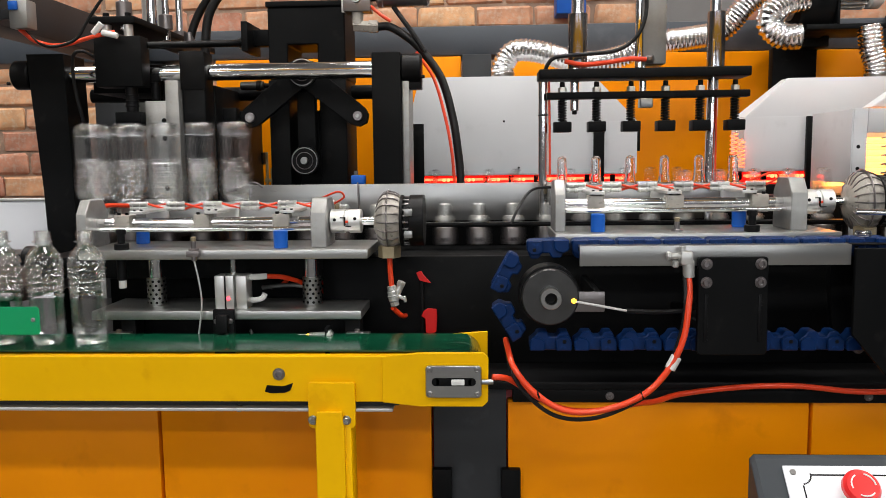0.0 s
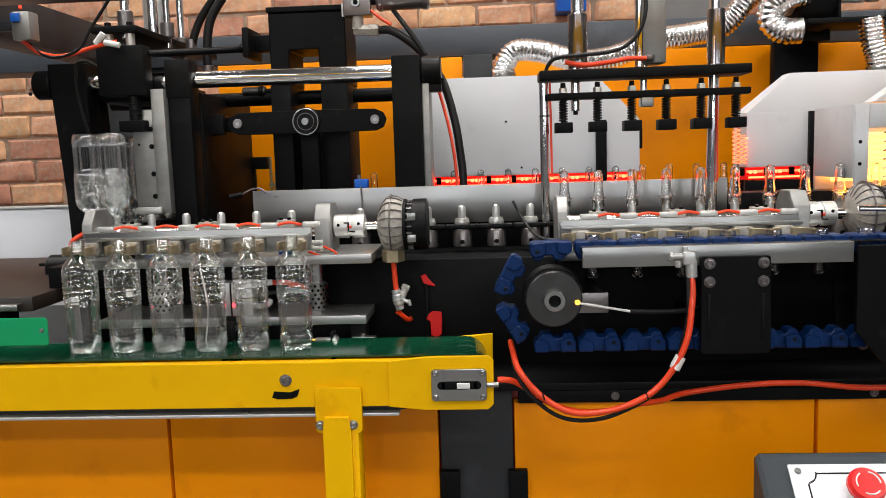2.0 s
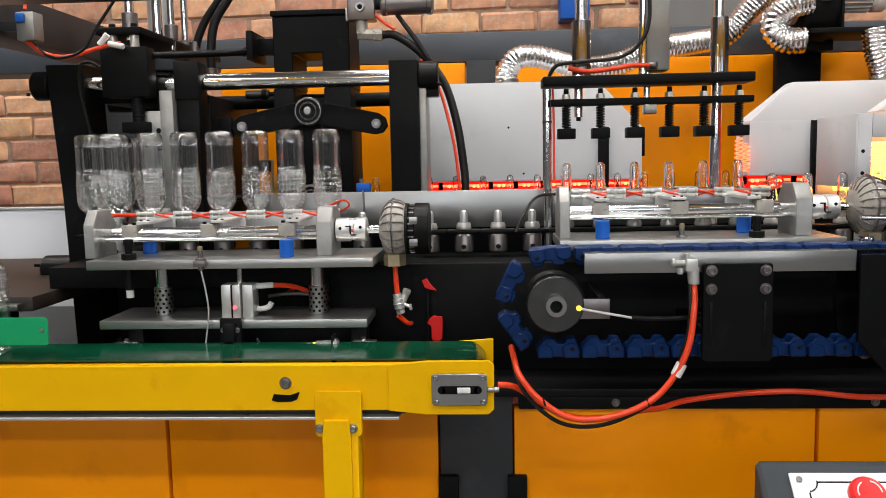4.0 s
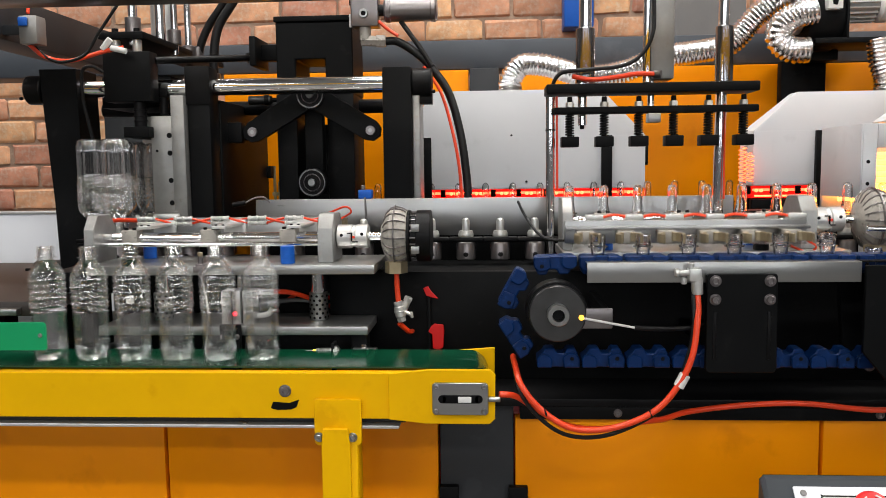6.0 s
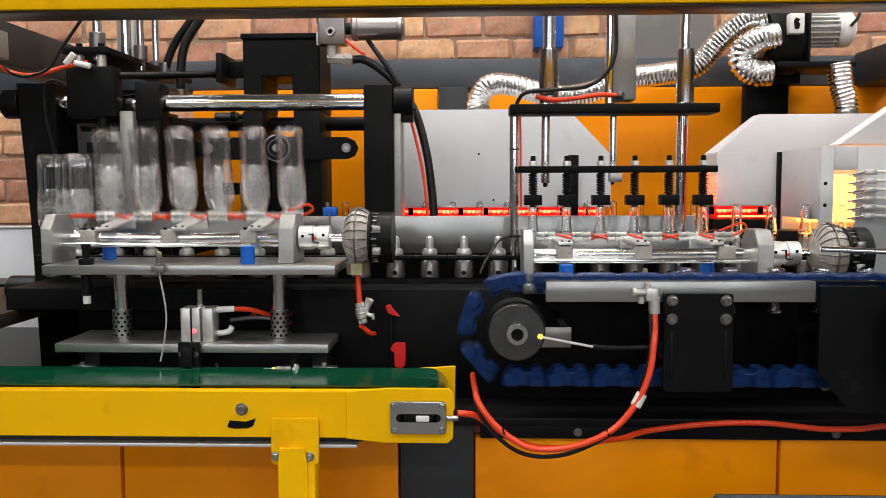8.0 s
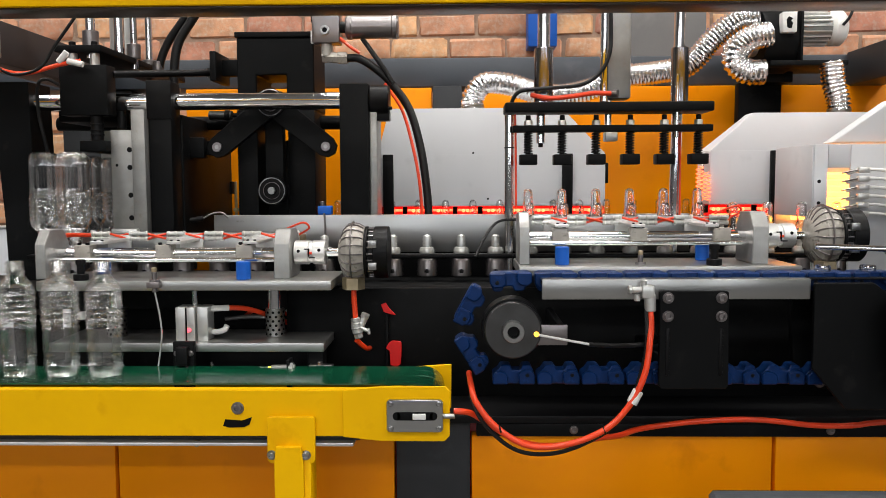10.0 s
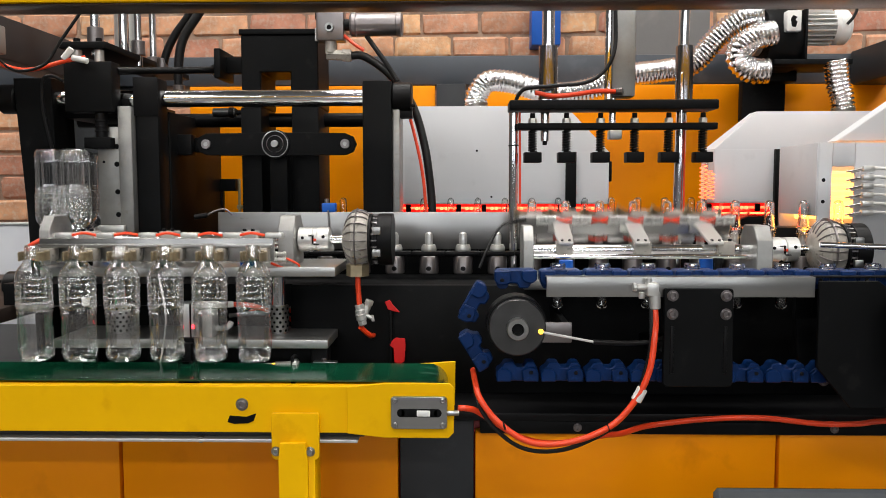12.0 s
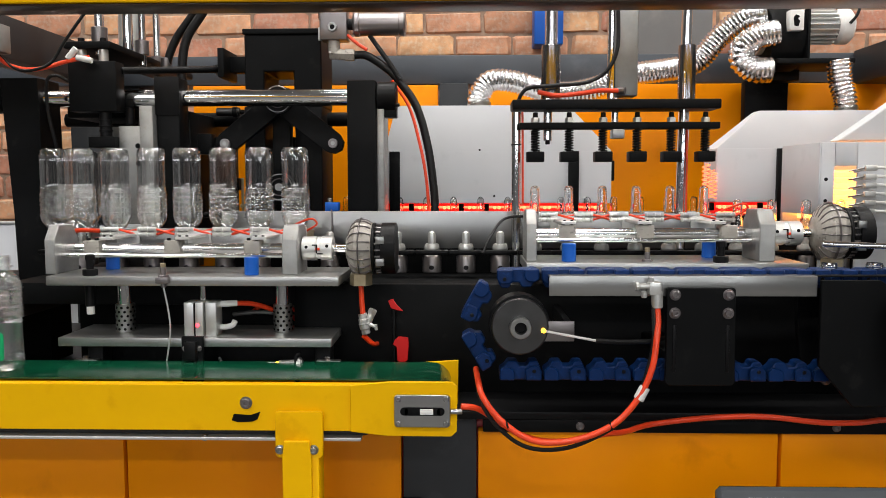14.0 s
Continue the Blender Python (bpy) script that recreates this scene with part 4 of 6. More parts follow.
    hp = [(0.467, 1.232, 1.163), (0.466, 1.22, 1.14), (0.461, 1.205, 1.115), (0.453, 1.197, 1.068), (0.435, 1.195, 1.024), (0.404, 1.195, 0.983), (0.367, 1.195, 0.959), (0.321, 1.195, 0.944), (0.274, 1.195, 0.941), (0.237, 1.197, 0.953), (0.200, 1.2, 0.982), (0.176, 1.21, 1.013), (0.169, 1.25, 1.03), (0.166, 1.32, 1.035)]
    part("red_hose", hose(B(), hp, 0.0052, 12, 8), REDHOSE, a, "red air hose hanging in a loop")
    hb = [(0.461, 1.236, 1.17), (0.458, 1.215, 1.13), (0.456, 1.21, 1.10), (0.449, 1.208, 1.066), (0.432, 1.206, 1.016), (0.400, 1.205, 0.971), (0.359, 1.205, 0.945), (0.313, 1.205, 0.928), (0.266, 1.205, 0.926), (0.228, 1.206, 0.940), (0.191, 1.21, 0.974), (0.172, 1.23, 1.005), (0.168, 1.32, 1.02)]
    part("black_hose", hose(B(), hb, 0.0036, 10, 8), BLACKHOSE, a, "thin black hose")
    part("label_tag", ring(B(), (0.442, 1.199, 1.034), (0.431, 1.198, 1.013), 0.0088, 0.004, 16), WHITEPL, a, "white wrapped tag")
    for q in ((0.215, 1.2, 0.968), (0.385, 1.198, 0.968)):
        part("cable_tie", ring(B(), q, (q[0] + 0.003, q[1], q[2] + 0.001), 0.0085, 0.004, 14), BLACK, a)
    h = thing("floor_hose", "long red air hose lying along the machine base", "hose", (0.6, 1.30, 0.92))
    hl = [(0.14, 1.205, 0.9975), (0.155, 1.208, 0.996), (0.172, 1.22, 0.988), (0.205, 1.245, 0.960), (0.245, 1.25, 0.935), (0.285, 1.25, 0.925), (0.335, 1.25, 0.927), (0.385, 1.26, 0.935), (0.43, 1.30, 0.927), (0.485, 1.345, 0.927), (0.587, 1.345, 0.94), (0.689, 1.345, 0.943), (0.791, 1.345, 0.933), (0.862, 1.345, 0.933), (0.92, 1.345, 0.939), (1.1, 1.345, 0.94), (1.4, 1.35, 0.95)]
    part("tube", hose(B(), hl, 0.0052, 12, 8), REDHOSE, h)
    # dark guide housing at the inlet
    k = thing("infeed_guide", "black steel inlet guide with a rounded arm", "guide", (0.85, 1.3, 1.0))
    part("cheek", prism(B(), [(0.752, 1.05), (0.745, 1.13), (0.748, 1.206), (0.80, 1.205), (0.85, 1.19), (0.93, 1.187), (1.1, 1.187), (1.1, 1.0), (0.80, 1.0)], 1.345, 1.36), BLACK, k)
    part("front_cheek", prism(B(), [(0.86, 1.02), (0.846, 1.16), (0.87, 1.196), (1.1, 1.30), (1.1, 1.02)], 1.20, 1.21), BLACKOX, k)
    part("cover", prism(B(), [(0.742, 1.06), (0.742, 1.205), (0.84, 1.205), (0.86, 1.19), (1.2, 1.19), (1.2, 0.99), (0.80, 0.99)], 1.244, 1.252), BLACK, k)
    part("rod", rod(B(), (0.76, 1.29, 1.263), (0.93, 1.26, 1.258), 0.005), CHROME, k, "bright guide rod")
    cl = box(B(), 0.872, 0.90, 1.255, 1.28, 1.250, 1.266, 0.002)
    rod(cl, (0.886, 1.262, 1.23), (0.886, 1.262, 1.315), 0.005)
    part("rod_clamp", cl, STEEL, k)
    bolt(k, (0.828, 1.345, 1.058), (0, -1, 0), 0.008, 0.005, DIRTYGLASS)
    bolt(k, (0.80, 1.345, 1.012), (0, -1, 0), 0.007, 0.005, DIRTYGLASS)
    tr = thing("guard_rib", "low black ledge with screws under the chain", "ledge", (0.7, 1.36, 0.945))
    part("ledge", box(B(), 0.18, 1.5, 1.362, 1.40, 0.9055, 0.9295, 0.002), BLACK, tr)
    for x in (0.83, 0.36):
        bolt(tr, (x, 1.362, 0.918), (0, -1, 0), 0.006, 0.004, DIRTYGLASS)


def blue_links():
    c = thing("preform_chain", "endless chain of blue nylon links around the sprockets", "chain", (CH_X0, CH_Y, CH_Z))
    b = prism(B(), [(-0.036, -0.003), (-0.036, 0.014), (-0.030, 0.017), (0.030, 0.017), (0.036, 0.014), (0.036, -0.001), (0.026, -0.008), (0.022, -0.016), (0.006, -0.016), (0.002, -0.007), (-0.012, -0.007), (-0.016, -0.016), (-0.030, -0.016)], -0.016, 0.018, "xz", 0.002)
    bmesh.ops.translate(b, vec=(0, 0, 0.007), verts=b.verts[:])
    me = mesh_of("link", b, BLUECHAIN)
    e = prism(B(), [(-0.037, -0.001), (-0.037, 0.0165), (-0.010, 0.0165), (-0.008, -0.003), (-0.018, -0.009), (-0.030, -0.009)], -0.025, -0.0165, "xz", 0.002)
    prism(e, [(0.010, 0.001), (0.010, 0.0165), (0.036, 0.0165), (0.036, -0.001), (0.028, -0.007), (0.016, -0.005)], -0.025, -0.0165, "xz", 0.002)
    bmesh.ops.translate(e, vec=(0, 0, 0.007), verts=e.verts[:])
    ear = mesh_of("ear", e, BLUECHAIN)
    p = rod(B(), (-0.024, -0.0262, 0.007), (-0.024, 0.0195, 0.007), 0.0035, 12)
    pin = mesh_of("pin", p, BLACKOX)
    for k in range(CH_N):
        o = new("link", me)
        o.parent = c
        for nm, m2 in (("ear", ear), ("pin", pin)):
            q = new(nm, m2)
            q.parent = o

        def fn(t, k=k):
            x, z, a = on_chain(k * FEED + 0.002 + 6 * FEED * feed_steps(t))
            return Matrix.Translation((x - CH_X0, 0, z - CH_Z)) @ Matrix.Rotation(-a, 4, "Y")
        MOVES.append((o, fn))


infeed()
blue_links()


# ---- clamping press ----
PIV_X, PIV_Z, LINK = -0.303, 1.465, 0.168


def press():
    f = thing("toggle_press", "black steel toggle housing of the clamping press", "press", (-0.31, 1.9, 0.945))
    part("head", prism(B(), [(-0.400, 1.56), (-0.400, 1.735), (-0.209, 1.735), (-0.209, 1.56), (-0.278, 1.56), (-0.278, 1.645), (-0.352, 1.645), (-0.352, 1.56)], 1.90, 2.06, "xz", 0.003), BLACK, f)
    part("top_cover", box(B(), -0.404, -0.204, 1.896, 2.064, 1.736, 1.749, 0.002), BLACK, f)
    part("leg", box(B(), -0.404, -0.353, 1.902, 2.06, 1.0, 1.56, 0.003), BLACK, f)
    part("leg", box(B(), -0.277, -0.210, 1.902, 2.06, 1.0, 1.56, 0.003), BLACK, f)
    part("guide_back", box(B(), -0.352, -0.278, 2.0, 2.05, 1.0, 1.49, 0.002), BLACK, f)
    part("pedestal", box(B(), -0.42, -0.19, 1.865, 2.08, 0.945, 1.0, 0.003), BLACK, f)
    part("label_plate", box(B(), -0.214, -0.206, 1.888, 1.896, 1.718, 1.749, 0.001), WHITEPL, f)
    pl = box(B(), -0.468, -0.452, 1.90, 2.02, 1.632, 1.704, 0.002)
    part("rear_bracket", pl, BLACK, f)
    part("bracket_rib", box(B(), -0.452, -0.404, 1.95, 1.98, 1.65, 1.69, 0.002), BLACK, f)
    # crosshead with two rollers
    ch = thing("toggle_crosshead", "black toggle crosshead with two bright-rimmed rollers", "crosshead", (PIV_X, 1.86, 1.57))
    part("block", box(B(), PIV_X - 0.022, PIV_X + 0.022, 1.862, 1.895, 1.33, 1.60, 0.003), BLACK, ch)
    for cz in (1.57, 1.36):
        ro = part("roller", lathe(B(), [(0, 0), (0.030, 0), (0.034, 0.003), (0.034, 0.03), (0, 0.03)], Matrix.Translation((PIV_X, 1.86, cz)) @ Matrix.Rotation(math.pi / 2, 4, "X"), 36), BLACKOX, ch)
        part("rim", ring(B(), (PIV_X, 1.8275, cz), (PIV_X, 1.830, cz), 0.0322, 0.0298, 40), STEEL, ro, "worn bright rim")
        part("inner_rim", ring(B(), (PIV_X, 1.827, cz), (PIV_X, 1.830, cz), 0.021, 0.0195, 32), DIRTYGLASS, ro)
        part("cap_screw", rod(B(), (PIV_X, 1.83, cz), (PIV_X, 1.822, cz), 0.009, 20), STEEL, ro)
    MOVES.append((ch, lambda t: Matrix.Translation((PIV_X, 1.86, 1.57 - 0.105 * clamp(t)))))
    for s in (-1, 1):
        L = thing("toggle_link", "black forged toggle link with a pin", "toggle link", (PIV_X + s * LINK, 1.84, PIV_Z), "toggle links")
        x = PIV_X + s * LINK
        ln = prism(B(), [(x - s * LINK, PIV_Z - 0.028), (x - s * LINK, PIV_Z + 0.028), (x, PIV_Z + 0.026), (x + s * 0.018, PIV_Z + 0.018), (x + s * 0.026, PIV_Z), (x + s * 0.018, PIV_Z - 0.018), (x, PIV_Z - 0.026)], 1.838, 1.858)
        part("link", ln, BLACK, L)
        pn = part("pin", rod(B(), (x, 1.84, PIV_Z), (x, 1.83, PIV_Z), 0.0115, 20), DIRTYGLASS, L)
        part("pin_socket", rod(B(), (x, 1.831, PIV_Z), (x, 1.8292, PIV_Z), 0.005, 12), STEEL, pn)

        def fn(t, s=s):
            dz = 0.105 * (1 - clamp(t))
            h = math.sqrt(LINK ** 2 - dz ** 2)
            return Matrix.Translation((PIV_X + s * h, 1.84, PIV_Z)) @ Matrix.Rotation(s * math.asin(dz / LINK), 4, "Y")
        MOVES.append((L, fn))
    # outer frame: two end plates, tie bars, nuts
    o = thing("press_yoke", "black end plates of the press joined by a polished tie bar", "press yoke", (-0.5, 1.74, 0.945))
    lp = prism(B(), [(-0.926, 1.612), (-0.838, 1.612), (-0.832, 1.36), (-0.828, 0.947), (-0.895, 0.947), (-0.905, 1.3)], 1.74, 1.84)
    part("end_plate", lp, BLACK, o)
    part("end_plate", box(B(), -0.124, -0.0575, 1.74, 1.80, 1.20, 1.603, 0.004), BLACK, o)
    part("plate_web", box(B(), -0.118, -0.06, 1.8005, 2.02, 1.25, 1.60, 0.003), BLACK, o)
    part("plate_liner", box(B(), -0.057, -0.040, 1.752, 1.85, 1.22, 1.56, 0.002), ALU, o, "grey liner")
    part("lug", box(B(), -0.128, -0.1185, 1.845, 1.89, 1.44, 1.49, 0.003), BLACK, o)
    part("tie_bar", rod(B(), (-0.90, 1.77, 1.567), (-0.08, 1.77, 1.567), 0.0192, 36), CHROME, o, "polished chrome tie bar")
    part("lower_bar", rod(B(), (-0.90, 2.0, 1.535), (-0.08, 2.0, 1.535), 0.018, 24), BLACKOX, o)
    for x0, x1 in ((-0.968, -0.927), (-0.057, -0.012)):
        nt = part("nut", rod(B(), (x0, 1.77, 1.567), (x1, 1.77, 1.567), 0.034, 32, 0.003), BLACKOX, o)
        part("set_screw", rod(B(), (x1 if x0 > -0.5 else x0, 1.74, 1.546), (x1 + 0.009 if x0 > -0.5 else x0 - 0.007, 1.74, 1.546), 0.004, 10), BLACKOX, nt)
    part("lock_block", box(B(), -0.045, -0.012, 1.757, 1.795, 1.520, 1.546, 0.002), BLACKOX, o)
    part("lower_nut", rod(B(), (-0.975, 1.77, 1.13), (-0.90, 1.77, 1.13), 0.034, 24, 0.003), BLACKOX, o)
    part("hook", rod(B(), (-1.005, 1.77, 1.14), (-0.975, 1.77, 1.14), 0.004, 8), BLACKOX, o)
    MOVES.append((o, lambda t: Matrix.Translation((-0.5 + 0.043 * clamp(t), 1.74, 0.945))))
    # moving platen with its mould half
    m = thing("moving_platen", "black moving platen carrying a grey mould half", "platen", (-0.53, 1.74, 0.945))
    mp = box(B(), -0.562, -0.508, 1.735, 1.80, 1.15, 1.612, 0.005)
    part("platen", mp, BLACK, m)
    part("platen_web", box(B(), -0.556, -0.505, 1.8005, 2.2, 1.2, 1.54, 0.003), BLACK, m)
    part("collar", box(B(), -0.5635, -0.5065, 1.7325, 1.7345, 1.525, 1.612, 0.001), BLACKOX, m)
    part("lug", box(B(), -0.5055, -0.47, 1.845, 1.885, 1.44, 1.49, 0.003), BLACK, m)
    part("clevis", box(B(), -0.47, -0.448, 1.866, 1.885, 1.447, 1.483, 0.003), BLACK, m)
    mh = box(B(), -0.646, -0.594, 1.725, 2.10, 1.27, 1.500, 0.003)
    mo = part("mould_half", mh, ALU, m, "aluminium mould half with bolt holes")
    part("mould_plate", box(B(), -0.5935, -0.5625, 1.715, 2.1, 1.26, 1.545, 0.002), ALU, m, "pale aluminium backing plate")
    for z in (1.30, 1.352, 1.415, 1.455):
        part("bolt_hole", rod(B(), (-0.602, 1.7255, z), (-0.602, 1.7235, z), 0.006, 14), BLACK, mo)
    part("dowel_hole", rod(B(), (-0.632, 1.7255, 1.42), (-0.632, 1.7235, 1.42), 0.0032, 12), BLACK, mo)
    part("mould_bracket", box(B(), -0.64, -0.58, 1.70, 1.714, 1.26, 1.276, 0.002), ALUWHITE, mo)
    MOVES.append((m, lambda t: Matrix.Translation((-0.53 - 0.04 * clamp(t), 1.74, 0.945))))
    fx = thing("fixed_mould", "grey mould half fixed behind the bottles", "mould", (-0.82, 2.1, 0.945))
    part("mould_half", box(B(), -0.86, -0.66, 2.15, 2.25, 1.26, 1.53, 0.003), ALU, fx)
    part("support", box(B(), -0.84, -0.70, 2.16, 2.24, 0.945, 1.26, 0.003), BLACK, fx)
    # stretch station above the tie bar
    st = thing("stretch_station", "black block and bridge plate with guide rods above the bottles", "stretch station", (-0.69, 1.70, 1.53))
    part("block", box(B(), -0.746, -0.637, 1.70, 1.747, 1.531, 1.643, 0.003), BLACK, st)
    part("bridge", box(B(), -0.755, -0.648, 1.70, 2.25, 1.671, 1.687, 0.003), BLACK, st)
    for x in (-0.722, -0.672):
        part("spacer", rod(B(), (x, 1.72, 1.643), (x, 1.72, 1.671), 0.0105, 20), ALUWHITE, st)
        part("cap_nut", rod(B(), (x, 1.72, 1.687), (x, 1.72, 1.697), 0.0075, 12), BLACKOX, st)
    for x, y, r in ((-0.684, 1.73, 0.0105), (-0.713, 2.15, 0.010), (-0.655, 1.9, 0.0095)):
        g = part("guide_rod", rod(B(), (x, y, 1.66), (x, y, 2.4), r, 20), CHROME, st)
        part("collar", ring(B(), (x, y, 1.687), (x, y, 1.722), r + 0.007, r), DIRTYGLASS, g)
    part("cylinder", rod(B(), (-0.690, 1.92, 1.687), (-0.690, 1.92, 2.4), 0.030, 28), ALUWHITE, st, "white pneumatic cylinder")
    part("cylinder_tube", rod(B(), (-0.665, 1.84, 1.687), (-0.665, 1.84, 2.4), 0.012, 24), CHROME, st)
    nz = rod(B(), (-0.672, 1.72, 1.531), (-0.672, 1.72, 1.475), 0.0135, 20)
    for z in (1.487, 1.497, 1.51):
        ring(nz, (-0.672, 1.72, z), (-0.672, 1.72, z + 0.004), 0.0155, 0.005, 20)
    part("nozzle", nz, BLACKOX, st)
    part("nozzle_block", box(B(), -0.705, -0.645, 1.70, 2.0, 1.450, 1.475, 0.002), BLACK, st)
    part("lower_plate", box(B(), -0.80, -0.65, 1.80, 2.14, 1.525, 1.56, 0.002), BLACK, st)
    for k in range(4):
        part("nozzle", rod(B(), (-0.632, 1.76 + 0.07 * k, 1.545), (-0.632, 1.76 + 0.07 * k, 1.505), 0.010, 16), BLACKOX, st)
    part("nozzle_rail", box(B(), -0.644, -0.62, 1.75, 2.05, 1.545, 1.565, 0.002), BLACK, st)
    tc = thing("toggle_cylinder", "small dark steel cylinder with a dark collar behind the tie bar", "cylinder", (-0.46, 1.95, 1.55))
    part("barrel", rod(B(), (-0.487, 1.95, 1.551), (-0.428, 1.95, 1.551), 0.011, 20), DARKSTEEL, tc)
    part("collar", ring(B(), (-0.446, 1.95, 1.551), (-0.434, 1.95, 1.551), 0.0135, 0.009, 20), BLACKOX, tc)
    part("rod", rod(B(), (-0.428, 1.95, 1.551), (-0.398, 1.95, 1.551), 0.006, 14), BLACKOX, tc)
    vb = thing("valve_block", "black valve block with upright brass pipes behind the press", "valve block", (-0.52, 2.2, 1.24))
    part("block", box(B(), -0.562, -0.50, 2.18, 2.22, 1.35, 1.385, 0.003), BLACK, vb)
    part("stand", box(B(), -0.56, -0.54, 2.19, 2.21, 0.945, 1.35, 0.002), BLACK, vb)
    for x, zt in ((-0.492, 1.385), (-0.478, 1.34)):
        pp = part("pipe", rod(B(), (x, 2.19, 1.24), (x, 2.19, zt), 0.0042, 12), BRASS, vb, "brass pipe")
        part("nut", hexa(B(), (x, 2.19, 1.30), (x, 2.19, 1.31), 0.008), BRASS, pp)
    part("foot", box(B(), -0.54, -0.47, 2.18, 2.20, 1.225, 1.24, 0.002), BLACK, vb)
    lr = thing("link_rod", "black threaded rod with a bright nut", "rod", (-0.55, 1.84, 1.64))
    part("rod", rod(B(), (-0.640, 1.735, 1.626), (-0.460, 1.945, 1.657), 0.0085, 16), BLACKOX, lr)
    part("nut", hexa(B(), (-0.478, 1.924, 1.654), (-0.468, 1.935, 1.6557), 0.014), STEEL, lr)


# ---- ovens ----
def oven(x0, x1, y0, y1, slope_left, slope_right, zb, zm, zt, foot):
    o = thing("infrared_oven", "pale grey sheet metal oven hood over red glowing heaters", "oven", (x0, y0, 1.24), "ovens")
    t = B()
    lo = [(x0, y0, zb), (x1, y0, zb), (x1, y1, zb), (x0, y1, zb)]
    mi = [(x0, y0, zm), (x1, y0, zm), (x1, y1, zm), (x0, y1, zm)]
    hi = [(x0 + slope_left, y0 + 0.03, zt), (x1 - slope_right, y0 + 0.03, zt), (x1 - slope_right, y1 - 0.02, zt), (x0 + slope_left, y1 - 0.03, zt)]
    vs = [[t.verts.new(p) for p in q] for q in (lo, mi, hi)]
    for a, b in zip(vs, vs[1:]):
        for k in range(4):
            t.faces.new((a[k], a[(k + 1) % 4], b[(k + 1) % 4], b[k]))
    t.faces.new(vs[0][::-1])
    t.faces.new(vs[2])
    bmesh.ops.recalc_face_normals(t, faces=t.faces[:])
    bmesh.ops.bevel(t, geom=t.edges[:], offset=0.002, segments=2, affect="EDGES")
    part("hood", t, HOODGREY, o)
    back = part("heater_back", box(B(), x0, x1, y1 - 0.03, y1, 1.24, zb, 0.002), BLACK, o)
    n = max(3, int((x1 - x0) / 0.062))
    part("reflector", box(B(), x0 + 0.004, x1 - 0.004, y0 + 0.07, y0 + 0.074, zb - 0.034, zb - 0.002, 0), REDBOUNCE, o, "reflector strip glowing dull red in place of bounced heater light")
    part("heater_tube", rod(B(), (x0 + 0.02, y0 + 0.045, zb - 0.027), (x1 - 0.02, y0 + 0.045, zb - 0.027), 0.0026, 10), HEATORANGE, o, "glowing red quartz tube")
    part("heater_tube", rod(B(), (x0 + 0.02, y0 + 0.06, zb - 0.012), (x1 - 0.02, y0 + 0.06, zb - 0.012), 0.0035, 10), HEATRED, o, "glowing red quartz tube")
    for k in range(n):
        x = x0 + 0.03 + (x1 - x0 - 0.06) * k / (n - 1)
        cl = part("tube_clip", box(B(), x - 0.036, x - 0.022, y0 + 0.035, y0 + 0.044, zb - 0.022, zb - 0.002, 0.002), BLACK, o)
        # Paired glowing blobs stand in for reflections of the heater coils.
        ends = B()
        for q in (-0.011, 0.001):
            lathe(ends, [(0, 0), (0.0035, 0.001), (0.005, 0.005), (0.0035, 0.009), (0, 0.010)], Matrix.Translation((x + q, y0 + 0.042, zb - 0.013)) @ Matrix.Rotation(math.pi / 2, 4, "Y"), 10)
        part("lamp_end", ends, HEATORANGE, cl, "glowing blobs in place of coil reflections")
    part("lower_strip", box(B(), x0, x1, y0 + 0.005, y0 + 0.02, 1.24, zb - 0.034, 0.001), BLACK, o)
    for f in foot:
        part("post", box(B(), f, f + 0.028, y0 - 0.016, y0 - 0.003, 1.24, zm, 0.001), BLACK, o)
    for q in ((x0 + 0.26, zm + 0.004), (x0 + 0.30, zb + 0.02)):
        part("rivet", rod(B(), (q[0], y0 - 0.003, q[1]), (q[0], y0, q[1]), 0.003, 10), BLACKOX, o)
    return o


o1 = oven(-0.075, 0.543, 2.10, 2.32, 0.03, 0.115, 1.314, 1.455, 1.582, (-0.06, 0.425))
oven(0.785, 1.60, 1.97, 2.08, 0.115, 0.1, 1.319, 1.455, 1.553, (0.934,))

part("handle", box(B(), 0.5435, 0.552, 2.105, 2.12, 1.375, 1.43, 0.002), BLACK, o1)


